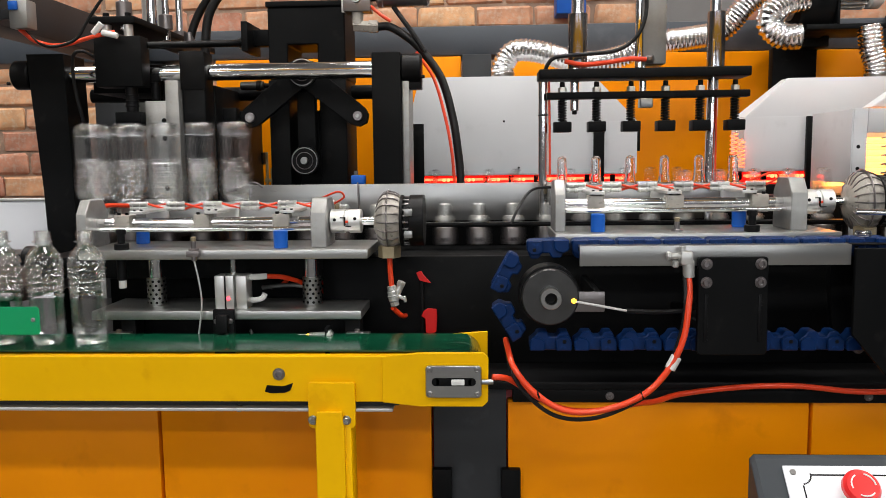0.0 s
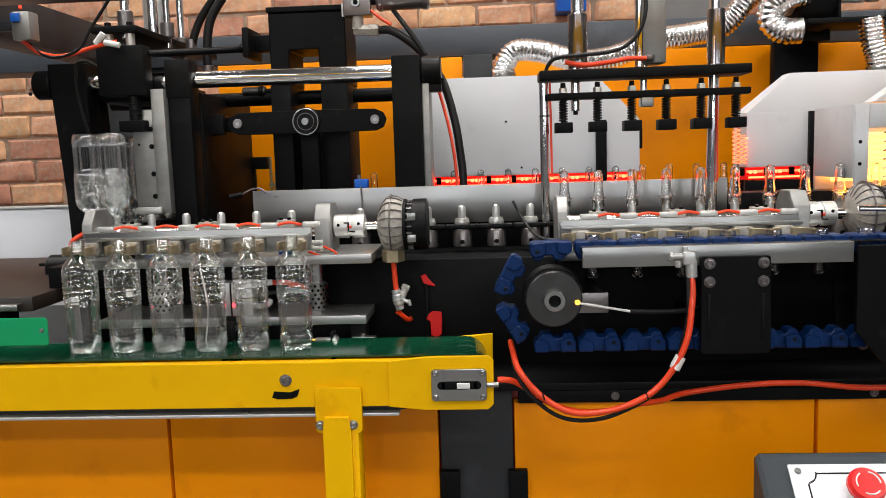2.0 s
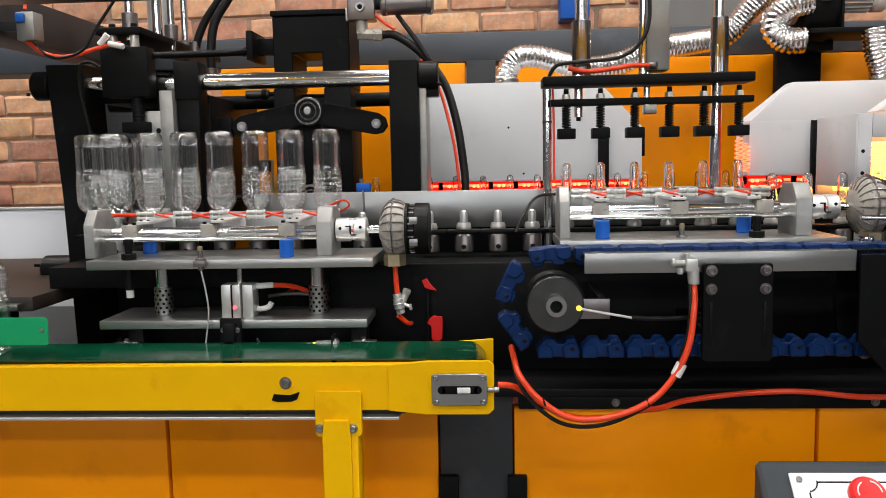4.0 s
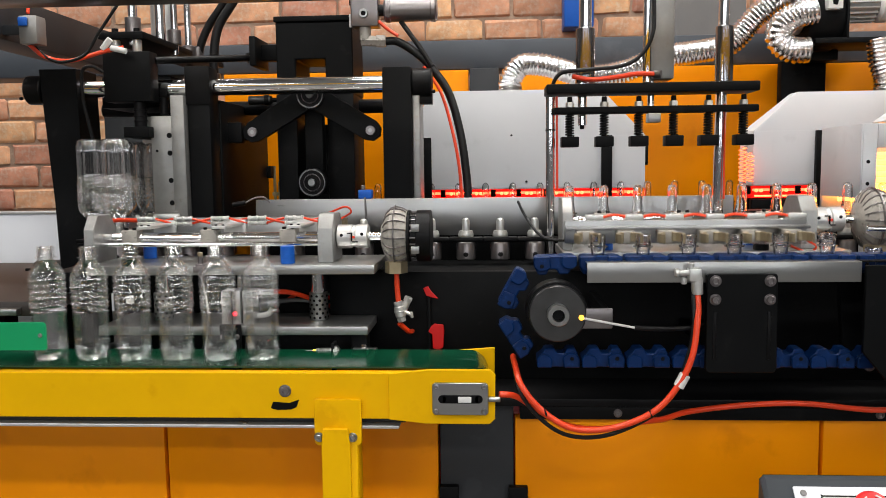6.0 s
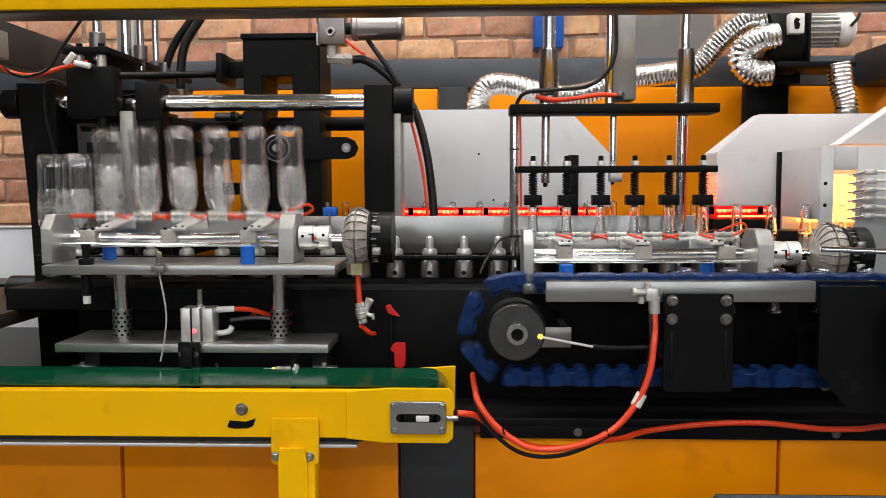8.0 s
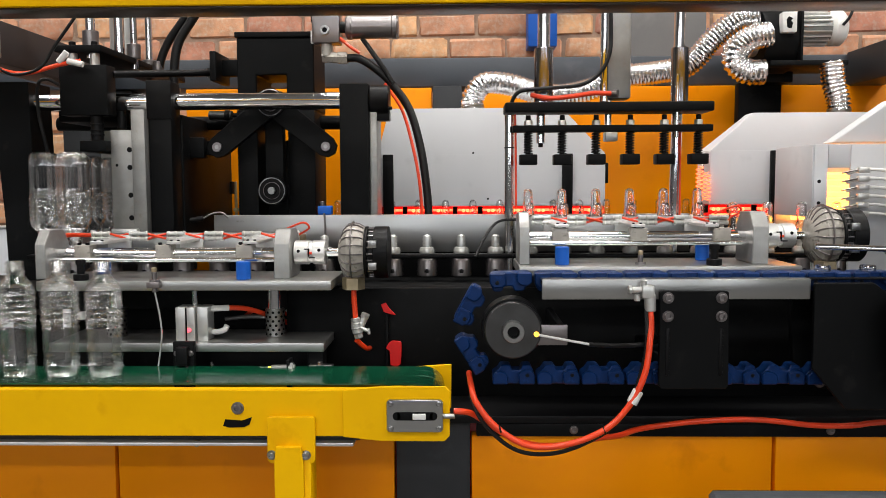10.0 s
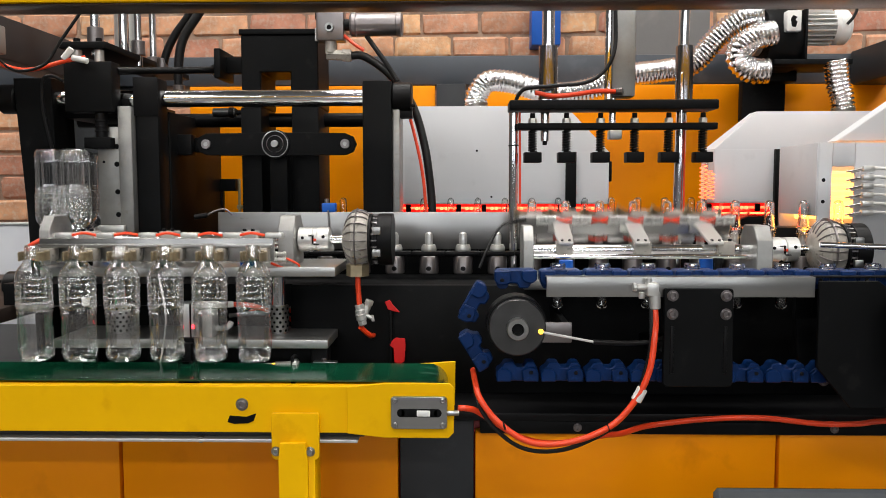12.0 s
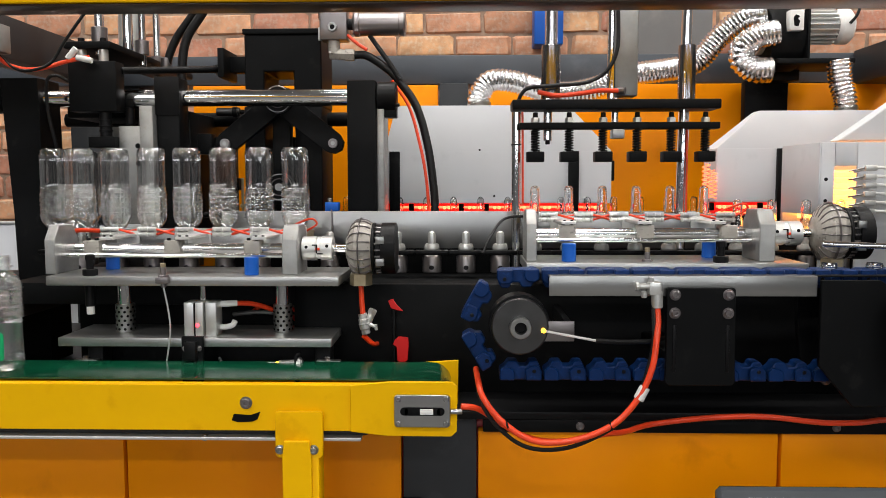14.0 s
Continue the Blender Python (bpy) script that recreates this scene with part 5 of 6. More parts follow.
def near_oven():
    o = thing("oven_end", "grey oven end panel with a glowing opening and wired lamp ends", "oven", (0.9, 1.6, 1.165))
    fp = B()
    box(fp, 0.888, 0.916, 1.60, 1.606, 1.18, 1.452, 0.001)
    box(fp, 0.917, 0.962, 1.60, 1.606, 1.403, 1.452, 0.001)
    box(fp, 0.963, 1.5, 1.60, 1.606, 1.18, 1.452, 0.001)
    part("front_panel", fp, HOODGREY, o)
    part("side_panel", box(B(), 0.884, 0.8875, 1.60, 1.80, 1.30, 1.452, 0.001), HOODGREY, o)
    tp = B()
    prism(tp, [(0.930, 1.456), (1.055, 1.545), (1.5, 1.545), (1.5, 1.456)], 1.62, 1.665, "xz", 0.002)
    part("roof", tp, HOODGREY, o)
    part("back_panel", box(B(), 0.888, 1.5, 1.80, 1.81, 1.165, 1.452, 0.001), ALUWHITE, o)
    for k in range(8):
        z = 1.295 + 0.0135 * k
        part("heater_tube", rod(B(), (0.90, 1.74, z), (1.4, 1.74, z), 0.0062, 10), HEATHOT, o, "white-hot quartz tube")
    for k in range(6):
        z = 1.30 + 0.018 * k
        w = hose(B(), [(0.955, 1.60, z), (0.975, 1.585, z + 0.008), (1.0, 1.575, z + 0.009), (1.06, 1.572, z + 0.004), (1.16, 1.578, z + 0.01)], 0.0034, 8)
        wp = part("lamp_wire", w, WHITEPL, o, "white insulated wire")
        part("lamp_end", box(B(), 0.968, 0.992, 1.574, 1.586, z + 0.002, z + 0.014, 0.002), ALUWHITE, wp)
        part("pin", rod(B(), (0.945, 1.60, z + 0.002), (0.97, 1.58, z + 0.009), 0.002, 8), STEEL, wp)
    for z in (1.375, 1.33):
        part("hole", rod(B(), (0.899, 1.5995, z), (0.899, 1.601, z), 0.004, 12), BLACK, o)
    s = thing("heater_spring", "coiled wire heater lead glowing beside the oven", "coil", (0.75, 1.96, 1.30))
    for j in range(2):
        pts = [(0.755 + 0.018 * j + 0.009 * math.cos(k * 1.57), 1.955 + 0.009 * math.sin(k * 1.57), 1.33 + 0.0026 * k) for k in range(34 - 6 * j)]
        part("coil", hose(B(), pts, 0.0015, 6, 3), HEATCOIL, s)
    part("coil_post", rod(B(), (0.764, 1.965, 1.24), (0.764, 1.965, 1.42), 0.004, 10), STEEL, s)


near_oven()


def ducting(points, r, pitch=0.0105):
    pts = spline(points, 40)
    L = sum((b - a).length for a, b in zip(pts, pts[1:]))
    n = int(L / (pitch / 6))
    cum = np.concatenate([[0], np.cumsum([(b - a).length for a, b in zip(pts, pts[1:])])])
    ss = np.linspace(0, L, n)
    arr = np.array([list(p) for p in pts])
    xs = np.stack([np.interp(ss, cum, arr[:, k]) for k in range(3)], 1)
    rnd = random.Random(4)
    t = bmesh.new()
    up, rings, seg = Vector((0.1, 0.9, 0.3)), [], 22
    for k in range(n):
        d = Vector(xs[min(k + 1, n - 1)] - xs[max(k - 1, 0)]).normalized()
        a = d.cross(up).normalized()
        up = a.cross(d).normalized()
        q = r * (1 + 0.06 * math.cos(2 * math.pi * k / 6))
        rings.append([t.verts.new(Vector(xs[k]) + (q + rnd.uniform(-0.0006, 0.0006)) * (math.cos(2 * math.pi * (j + 0.05 * k) / seg) * a + math.sin(2 * math.pi * (j + 0.05 * k) / seg) * up)) for j in range(seg)])
    for a, b in zip(rings, rings[1:]):
        for j in range(seg):
            t.faces.new((a[j], a[(j + 1) % seg], b[(j + 1) % seg], b[j]))
    bmesh.ops.recalc_face_normals(t, faces=t.faces[:])
    return t


def ducts():
    d = thing("flexible_duct", "crinkled aluminium exhaust hose between oven hood and blower", "duct", (0.185, 2.2, 1.58))
    part("hose", ducting([(0.185, 2.2, 1.585), (0.185, 2.2, 1.615), (0.215, 2.2, 1.655), (0.28, 2.2, 1.655), (0.40, 2.21, 1.625), (0.50, 2.21, 1.635), (0.60, 2.21, 1.672), (0.70, 2.21, 1.685), (0.79, 2.21, 1.705), (0.86, 2.2, 1.78), (0.92, 2.19, 1.825), (0.97, 2.19, 1.835)], 0.031), FOIL, d)
    part("collar", ring(B(), (0.185, 2.2, 1.582), (0.185, 2.2, 1.598), 0.033, 0.028), STEEL, d)
    e = thing("flexible_duct", "short crinkled aluminium hose bent under the blower", "duct", (0.92, 2.15, 1.7))
    part("hose", ducting([(0.99, 2.14, 1.775), (0.94, 2.14, 1.765), (0.90, 2.14, 1.735), (0.90, 2.14, 1.70), (0.935, 2.14, 1.675), (0.975, 2.14, 1.675)], 0.033), FOIL, e)
    f = thing("flexible_duct", "vertical crinkled aluminium hose on the oven roof", "duct", (1.178, 2.16, 1.55))
    part("hose", ducting([(1.182, 2.14, 1.572), (1.178, 2.14, 1.60), (1.166, 2.14, 1.64), (1.158, 2.14, 1.70)], 0.03), FOIL, f)
    part("collar", ring(B(), (1.182, 2.14, 1.553), (1.182, 2.14, 1.574), 0.031, 0.027), STEEL, f)
    b = thing("blower", "black and white electric blower with a finned motor", "blower", (1.05, 2.2, 1.72))
    part("scroll", lathe(B(), [(0, 0), (0.05, 0), (0.085, 0.01), (0.09, 0.02), (0.09, 0.09), (0.085, 0.1), (0, 0.1)], Matrix.Translation((0.97, 2.22, 1.77)) @ Matrix.Rotation(math.pi / 2, 4, "Y"), 36), BLACK, b)
    part("inlet_ring", ring(B(), (0.955, 2.2, 1.775), (0.971, 2.2, 1.775), 0.05, 0.035, 32), ALUWHITE, b, "white rim")
    part("flange", box(B(), 1.07, 1.078, 2.13, 2.29, 1.70, 1.84, 0.004), BLACK, b)
    part("terminal_box", box(B(), 1.013, 1.052, 2.11, 2.14, 1.775, 1.83, 0.004), WHITEPL, b, "white cover with a dark mark")
    part("mark", prism(B(), [(1.025, 1.787), (1.036, 1.785), (1.040, 1.80), (1.034, 1.805), (1.040, 1.812), (1.028, 1.817), (1.022, 1.808)], 2.1085, 2.1105), BLACK, b)
    mt = part("motor", rod(B(), (1.08, 2.2, 1.80), (1.2, 2.2, 1.80), 0.038, 32, 0.004), ALU, b, "finned grey motor")
    for k in range(20):
        a = 2 * math.pi * k / 20
        part("fin", box(B(), 1.085, 1.165, -0.0015, 0.0015, 0.037, 0.049, 0.0005, Matrix.Translation((0, 2.2, 1.80)) @ Matrix.Rotation(a, 4, "X")), ALUWHITE, mt)
    part("fan_cover", rod(B(), (1.17, 2.2, 1.80), (1.212, 2.2, 1.80), 0.048, 32, 0.008), WHITEPL, b)
    part("stand", box(B(), 0.99, 1.2, 2.13, 2.3, 1.69, 1.705, 0.003), BLACK, b)
    part("mount", box(B(), 1.02, 1.10, 2.25, 2.345, 1.66, 1.69, 0.003), BLACK, b)
    part("cable", hose(B(), [(1.19, 2.15, 1.80), (1.205, 2.145, 1.82), (1.215, 2.15, 1.85), (1.22, 2.18, 1.9)], 0.004), BLACKHOSE, b)


ducts()
press()


# ---- presser over the chain ----
def presser():
    s = thing("presser_gantry", "black bridge plate on polished posts with an air cylinder", "presser gantry", (0.46, 1.62, 1.165))
    part("bridge", box(B(), 0.245, 0.680, 1.60, 1.68, 1.523, 1.543, 0.003), BLACK, s)
    part("post", rod(B(), (0.256, 1.64, 1.165), (0.256, 1.64, 1.52), 0.0098, 24), CHROME, s)
    part("post", rod(B(), (0.613, 1.66, 1.165), (0.622, 1.66, 1.86), 0.0115, 24), CHROME, s)
    part("sleeve", rod(B(), (0.622, 1.66, 1.54), (0.622, 1.66, 1.662), 0.0185, 28), DARKCHROME, s)
    part("flange", rod(B(), (0.622, 1.66, 1.5405), (0.622, 1.66, 1.547), 0.028, 28), DARKCHROME, s)
    part("sleeve", rod(B(), (0.331, 1.66, 1.54), (0.331, 1.66, 1.663), 0.0205, 28), DARKCHROME, s)
    part("flange", rod(B(), (0.331, 1.66, 1.5405), (0.331, 1.66, 1.548), 0.027, 28), DARKCHROME, s)
    part("post", rod(B(), (0.331, 1.66, 1.663), (0.331, 1.66, 1.86), 0.0135, 24), CHROME, s)
    cy = box(B(), 0.462, 0.512, 1.63, 1.685, 1.552, 1.86, 0.004)
    c = part("cylinder", cy, ALU, s, "extruded aluminium air cylinder")
    part("tie_rod", rod(B(), (0.456, 1.632, 1.545), (0.456, 1.632, 1.86), 0.0095, 20), CHROME, c)
    part("port", hose(B(), [(0.47, 1.628, 1.562), (0.476, 1.622, 1.562), (0.483, 1.618, 1.562)], 0.008, 10), DIRTYGLASS, c)
    part("red_hose", hose(B(), [(0.468, 1.622, 1.562), (0.43, 1.614, 1.562), (0.39, 1.61, 1.556), (0.34, 1.612, 1.552), (0.30, 1.62, 1.56)], 0.005, 10), REDHOSE, s)
    part("black_hose", hose(B(), [(0.46, 1.62, 1.86), (0.466, 1.615, 1.70), (0.462, 1.61, 1.64), (0.44, 1.608, 1.60), (0.40, 1.606, 1.578), (0.33, 1.61, 1.572), (0.28, 1.615, 1.568), (0.262, 1.62, 1.55), (0.26, 1.625, 1.53)], 0.0042, 10), BLACKHOSE, s)
    part("red_line", hose(B(), [(0.268, 1.63, 1.52), (0.269, 1.63, 1.45), (0.27, 1.63, 1.32)], 0.0025, 8), REDHOSE, s)
    # this red line is put in for the ovens' reflection on the post
    part("red_line", hose(B(), [(0.621, 1.645, 1.50), (0.622, 1.645, 1.42), (0.623, 1.645, 1.30)], 0.0022, 8), REDHOSE, s)
    part("tie_band", ring(B(), (0.256, 1.64, 1.449), (0.256, 1.64, 1.452), 0.0112, 0.009), RUBBER, s)
    m = thing("presser_bar", "black bar with six spring-loaded presser feet", "presser", (0.47, 1.62, 1.48))
    part("bar", box(B(), 0.262, 0.682, 1.612, 1.645, 1.482, 1.496, 0.002), BLACK, m)
    for i, x in enumerate(PS):
        st = part("stem", rod(B(), (x, ROWB, 1.435), (x, ROWB, 1.518), 0.0055, 16), BLACKOX, m)
        part("nut", hexa(B(), (x, ROWB, 1.497), (x, ROWB, 1.507), 0.009), ALUWHITE, st)
        coil = [(x + 0.0085 * math.cos(k * 0.9), ROWB + 0.0085 * math.sin(k * 0.9), 1.437 + 0.00078 * k) for k in range(58)]
        part("spring", hose(B(), coil, 0.0017, 6, 2), BLACKOX, st)
        part("foot", box(B(), x - 0.0185, x + 0.0185, ROWB - 0.017, ROWB + 0.017, 1.413, 1.435, 0.002), BLACK, st)
    part("guide_pin", rod(B(), (0.325, 1.66, 1.46), (0.325, 1.66, 1.64), 0.0095, 20), CHROME, m)
    part("guide_tip", rod(B(), (0.325, 1.66, 1.452), (0.325, 1.66, 1.461), 0.005, 12), BLACKOX, m)
    part("piston_rod", rod(B(), (0.469, 1.655, 1.47), (0.469, 1.655, 1.62), 0.0075, 20), CHROME, m)
    part("rod_end", box(B(), 0.456, 0.482, 1.610, 1.64, 1.462, 1.481, 0.002), STEEL, m)
    part("guide_pin", rod(B(), (0.607, 1.62, 1.47), (0.607, 1.62, 1.60), 0.004, 16), CHROME, m)
    MOVES.append((m, lambda t: Matrix.Translation((0.47, 1.62, 1.48 - press_drop(t)))))


presser()


# ---- hoses, regulator, small clutter round the press ----
def pneumatics():
    r = thing("air_regulator", "dark grey valve block with a bronze silencer cylinder", "air regulator", (-0.12, 1.85, 1.7))
    part("block", box(B(), -0.204, -0.138, 1.85, 1.90, 1.713, 1.81, 0.003), DIRTYGLASS, r)
    part("port_ring", ring(B(), (-0.172, 1.842, 1.742), (-0.172, 1.85, 1.742), 0.011, 0.006, 20), STEEL, r)
    part("plug", rod(B(), (-0.172, 1.845, 1.742), (-0.172, 1.851, 1.742), 0.006, 12), BLACK, r)
    sl = lathe(B(), [(0, 0), (0.022, 0), (0.026, 0.004), (0.026, 0.012), (0.0245, 0.014), (0.0245, 0.098), (0.026, 0.1), (0.026, 0.108), (0.022, 0.112), (0, 0.112)], Matrix.Translation((-0.124, 1.87, 1.752)) @ Matrix.Scale(1.13, 4) @ Matrix.Rotation(math.pi / 2, 4, "Y"), 32)
    part("silencer", sl, DIRTYGLASS, r, "bronze-tinted metal silencer cylinder")
    part("neck", rod(B(), (-0.14, 1.87, 1.752), (-0.122, 1.87, 1.752), 0.014), BLACKOX, r)
    fb = rod(B(), (-0.172, 1.87, 1.713), (-0.172, 1.87, 1.684), 0.014, 16)
    hexa(fb, (-0.182, 1.87, 1.682), (-0.145, 1.87, 1.680), 0.0135)
    hexa(fb, (-0.145, 1.87, 1.680), (-0.122, 1.87, 1.679), 0.0155)
    part("elbow", fb, CASTING, r)
    part("cable_top", hose(B(), [(-0.172, 1.83, 1.81), (-0.176, 1.83, 1.83), (-0.19, 1.835, 1.86), (-0.2, 1.84, 1.92)], 0.006), ALU, r)
    part("white_block", box(B(), -0.215, -0.19, 1.84, 1.87, 1.785, 1.81), WHITEPL, r)
    part("mount", box(B(), -0.21, -0.16, 1.871, 1.95, 1.766, 1.79), BLACK, r)
    part("big_hose", hose(B(), [(-0.122, 1.87, 1.679), (-0.095, 1.87, 1.678), (-0.058, 1.865, 1.656), (-0.02, 1.86, 1.622), (0.028, 1.85, 1.554), (0.056, 1.84, 1.459), (0.070, 1.83, 1.363), (0.074, 1.82, 1.305), (0.074, 1.81, 1.2)], 0.0098, 14), BLACKHOSE, r, "thick black air hose")
    part("thin_hose", hose(B(), [(-0.085, 1.87, 1.725), (-0.06, 1.86, 1.69), (-0.035, 1.855, 1.655), (-0.01, 1.85, 1.615)], 0.006, 10), BLACKHOSE, r)
    part("red_line", hose(B(), [(-0.138, 1.86, 1.725), (-0.115, 1.855, 1.705), (-0.09, 1.85, 1.688)], 0.0042, 10), REDHOSE, r)
    part("red_line", hose(B(), [(-0.03, 1.85, 1.615), (0.012, 1.84, 1.55), (0.038, 1.83, 1.46), (0.053, 1.82, 1.38), (0.060, 1.81, 1.30)], 0.0038, 10), REDHOSE, r)
    for pts, rr in (([(-0.622, 1.97, 1.66), (-0.612, 1.97, 1.70), (-0.59, 1.97, 1.745), (-0.539, 1.96, 1.81), (-0.50, 1.95, 1.9), (-0.48, 1.95, 2.3)], 0.0105), ([(-0.574, 1.95, 1.59), (-0.574, 1.95, 1.66), (-0.560, 1.95, 1.735), (-0.513, 1.95, 1.808), (-0.47, 1.95, 1.9), (-0.45, 1.95, 2.3)], 0.0115)):
        h = thing("hydraulic_hose", "worn black hydraulic hose hanging behind the press", "hose", pts[0], "hydraulic hoses")
        part("hose", hose(B(), pts, rr, 12), BLACKHOSE, h)
        part("ferrule", rod(B(), pts[0], (pts[0][0], pts[0][1], pts[0][2] + 0.03), rr + 0.003), DIRTYGLASS, h)
    e = thing("solenoid_valve", "small grey solenoid valve with a blue mark on the side beam", "valve", (-0.90, 1.60, 1.70))
    part("body", box(B(), -0.878, -0.838, 1.60, 1.64, 1.648, 1.708, 0.003), ALU, e)
    part("bracket", box(B(), -0.93, -0.878, 1.61, 1.63, 1.67, 1.69), CHARCOAL, e)
    part("coil_cover", box(B(), -0.876, -0.856, 1.594, 1.6, 1.685, 1.704, 0.003), BLUE, e, "blue cover")
    part("red_tube", hose(B(), [(-0.868, 1.62, 1.65), (-0.849, 1.65, 1.627), (-0.80, 1.66, 1.619), (-0.733, 1.68, 1.640), (-0.69, 1.69, 1.65)], 0.0048, 10), REDHOSE, e)
    part("red_feed", hose(B(), [(-0.878, 1.64, 1.72), (-0.881, 1.65, 1.76), (-0.89, 1.66, 1.85), (-0.9, 1.66, 1.95)], 0.004, 10), REDHOSE, e)
    part("black_cable", hose(B(), [(-0.865, 1.63, 1.65), (-0.845, 1.65, 1.625), (-0.811, 1.65, 1.615), (-0.759, 1.65, 1.631), (-0.724, 1.65, 1.679), (-0.67, 1.65, 1.75), (-0.6, 1.66, 1.85)], 0.0034, 10), BLACKHOSE, e)
    fi = rod(B(), (-0.715, 1.68, 1.648), (-0.68, 1.68, 1.64), 0.0065, 12)
    rod(fi, (-0.735, 1.68, 1.645), (-0.715, 1.68, 1.668), 0.007, 12)
    part("fitting", fi, WHITEPL, e, "pale plastic fitting")
    c = thing("drop_cable", "black cable running down beside the bottles", "cable", (-0.64, 1.49, 1.56))
    part("cable", hose(B(), [(-0.75, 1.71, 1.60), (-0.775, 1.705, 1.612), (-0.796, 1.705, 1.60), (-0.800, 1.71, 1.54), (-0.792, 1.72, 1.47), (-0.785, 1.73, 1.42)], 0.004, 10), BLACKHOSE, c)
    v = thing("limit_switch", "small blue limit switch on the guard strip", "switch", (-0.15, 1.69, 1.306))
    part("body", box(B(), -0.170, -0.140, 1.70, 1.73, 1.306, 1.326, 0.002), BLUE, v)
    part("plunger", rod(B(), (-0.160, 1.71, 1.326), (-0.160, 1.71, 1.336), 0.005, 12), DIRTYGLASS, v)
    part("lead", hose(B(), [(-0.155, 1.698, 1.31), (-0.154, 1.696, 1.28), (-0.153, 1.696, 1.23)], 0.0018, 8), DIRTYGLASS, v)
    w = thing("wire_loop", "dark cable connector lying on the guard strip", "connector", (-0.42, 1.69, 1.27))
    part("plug", rod(B(), (-0.455, 1.69, 1.295), (-0.425, 1.69, 1.300), 0.006, 12), BLACKOX, w)
    part("cord", hose(B(), [(-0.425, 1.69, 1.30), (-0.405, 1.69, 1.31), (-0.385, 1.692, 1.312), (-0.37, 1.694, 1.30)], 0.002, 8), DIRTYGLASS, w)
    b = thing("blue_box", "tall blue switch box fixed on the brick wall", "box", (0.30, 2.9, 1.9))
    part("body", box(B(), 0.395, 0.50, 2.87, 2.975, 1.872, 2.15, 0.004), BLUE, b)
    k = thing("side_bench", "dark brown bench top beside the machine", "bench", (-1.3, 1.6, 0))
    part("top", box(B(), -2.4, -0.78, 1.42, 2.1, 1.09, 1.12, 0.003), TABLEBROWN, k)
    part("rail", box(B(), -2.4, -0.80, 1.40, 1.418, 1.095, 1.108, 0.002), STEEL, k)
    for x in (-2.3, -1.0):
        part("leg", box(B(), x, x + 0.05, 1.6, 1.65, 0, 1.09), BLACK, k)
    ws = thing("white_board", "white sheet leaning behind the bench", "board", (-1.4, 2.5, 0))
    part("sheet", box(B(), -2.6, -1.02, 2.55, 2.57, 0.0, 1.235, 0.003), WHITESHEET, ws)
    part("edge_strip", box(B(), -2.6, -1.02, 2.545, 2.575, 1.2355, 1.245, 0.002), ALUWHITE, ws)


pneumatics()


def control_box():
    c = thing("control_box", "grey control box with a white panel and a red emergency stop", "control box", (0.65, 1.0, 0.0))
    x0, x1, yf, yb = 0.502, 1.0, 0.86, 1.02
    t = B()
    o = [(yb, 0.60), (yb, 0.936), (yb - 0.01, 0.94), (yf, 0.788), (yf, 0.60)]
    prism(t, o, x0, x1, "yz", 0.006)
    part("case", t, CASEGREY, c)
    sl = Vector((0, yf - yb + 0.01, 0.788 - 0.94)).normalized()
    nrm = Vector((0, sl.z, -sl.y))
    if nrm.z < 0:
        nrm = -nrm
    m = Matrix.Identity(4)
    o3 = Vector((0, yb - 0.01, 0.94))
    for k, col in enumerate((Vector((1, 0, 0)), sl, nrm)):
        for j in range(3):
            m[j][k] = col[j]
    m.translation = o3
    part("panel", box(B(), x0 + 0.039, x1 - 0.03, 0.018, 0.2, 0.0, 0.004, 0.002, m), WHITESHEET, c, "white engraved panel")
    ln = box(B(), x0 + 0.075, x1 - 0.05, 0.031, 0.033, 0.004, 0.0046, 0, m)
    box(ln, x0 + 0.060, x0 + 0.062, 0.047, 0.19, 0.004, 0.0046, 0, m)
    for k in range(8):
        a0 = math.pi / 2 * k / 8
        box(ln, x0 + 0.060 + 0.0145 * math.cos(a0) - 0.001, x0 + 0.060 + 0.0145 * math.cos(a0) + 0.001, 0.031 + 0.0145 * math.sin(a0) - 0.0012, 0.031 + 0.0145 * math.sin(a0) + 0.0012, 0.004, 0.0046, 0, m)
    part("border_line", ln, BLACK, c, "thin black border line")
    sc = rod(B(), m @ Vector((x0 + 0.051, 0.028, 0.004)), m @ Vector((x0 + 0.051, 0.028, 0.006)), 0.0045, 14)
    part("screw", sc, STEEL, c)
    p0, p1 = m @ Vector((0.630, 0.058, 0.004)), m @ Vector((0.630, 0.058, 0.018))
    part("stop_base", rod(B(), p0, p1, 0.013, 24), WHITEPL, c)
    mm, n = axis(p1, m @ Vector((0.630, 0.058, 0.034)))
    k = part("stop_button", lathe(B(), [(0, 0), (0.022, 0), (0.0245, 0.003), (0.0245, 0.010), (0.021, 0.015), (0, 0.017)], mm, 36), KNOBRED, c, "red mushroom stop button")
    for q in range(3):
        a0 = q * 2.1
        pts = [mm @ Vector((0.0155 * math.cos(a0 + 0.12 * j), 0.0155 * math.sin(a0 + 0.12 * j), 0.0165)) for j in range(12)]
        part("arrow_arc", hose(B(), pts, 0.0011, 6, 2), WHITEPL, k)
    part("stand", box(B(), 0.68, 0.76, 0.92, 1.0, 0, 0.60), CASEGREY, c)


control_box()


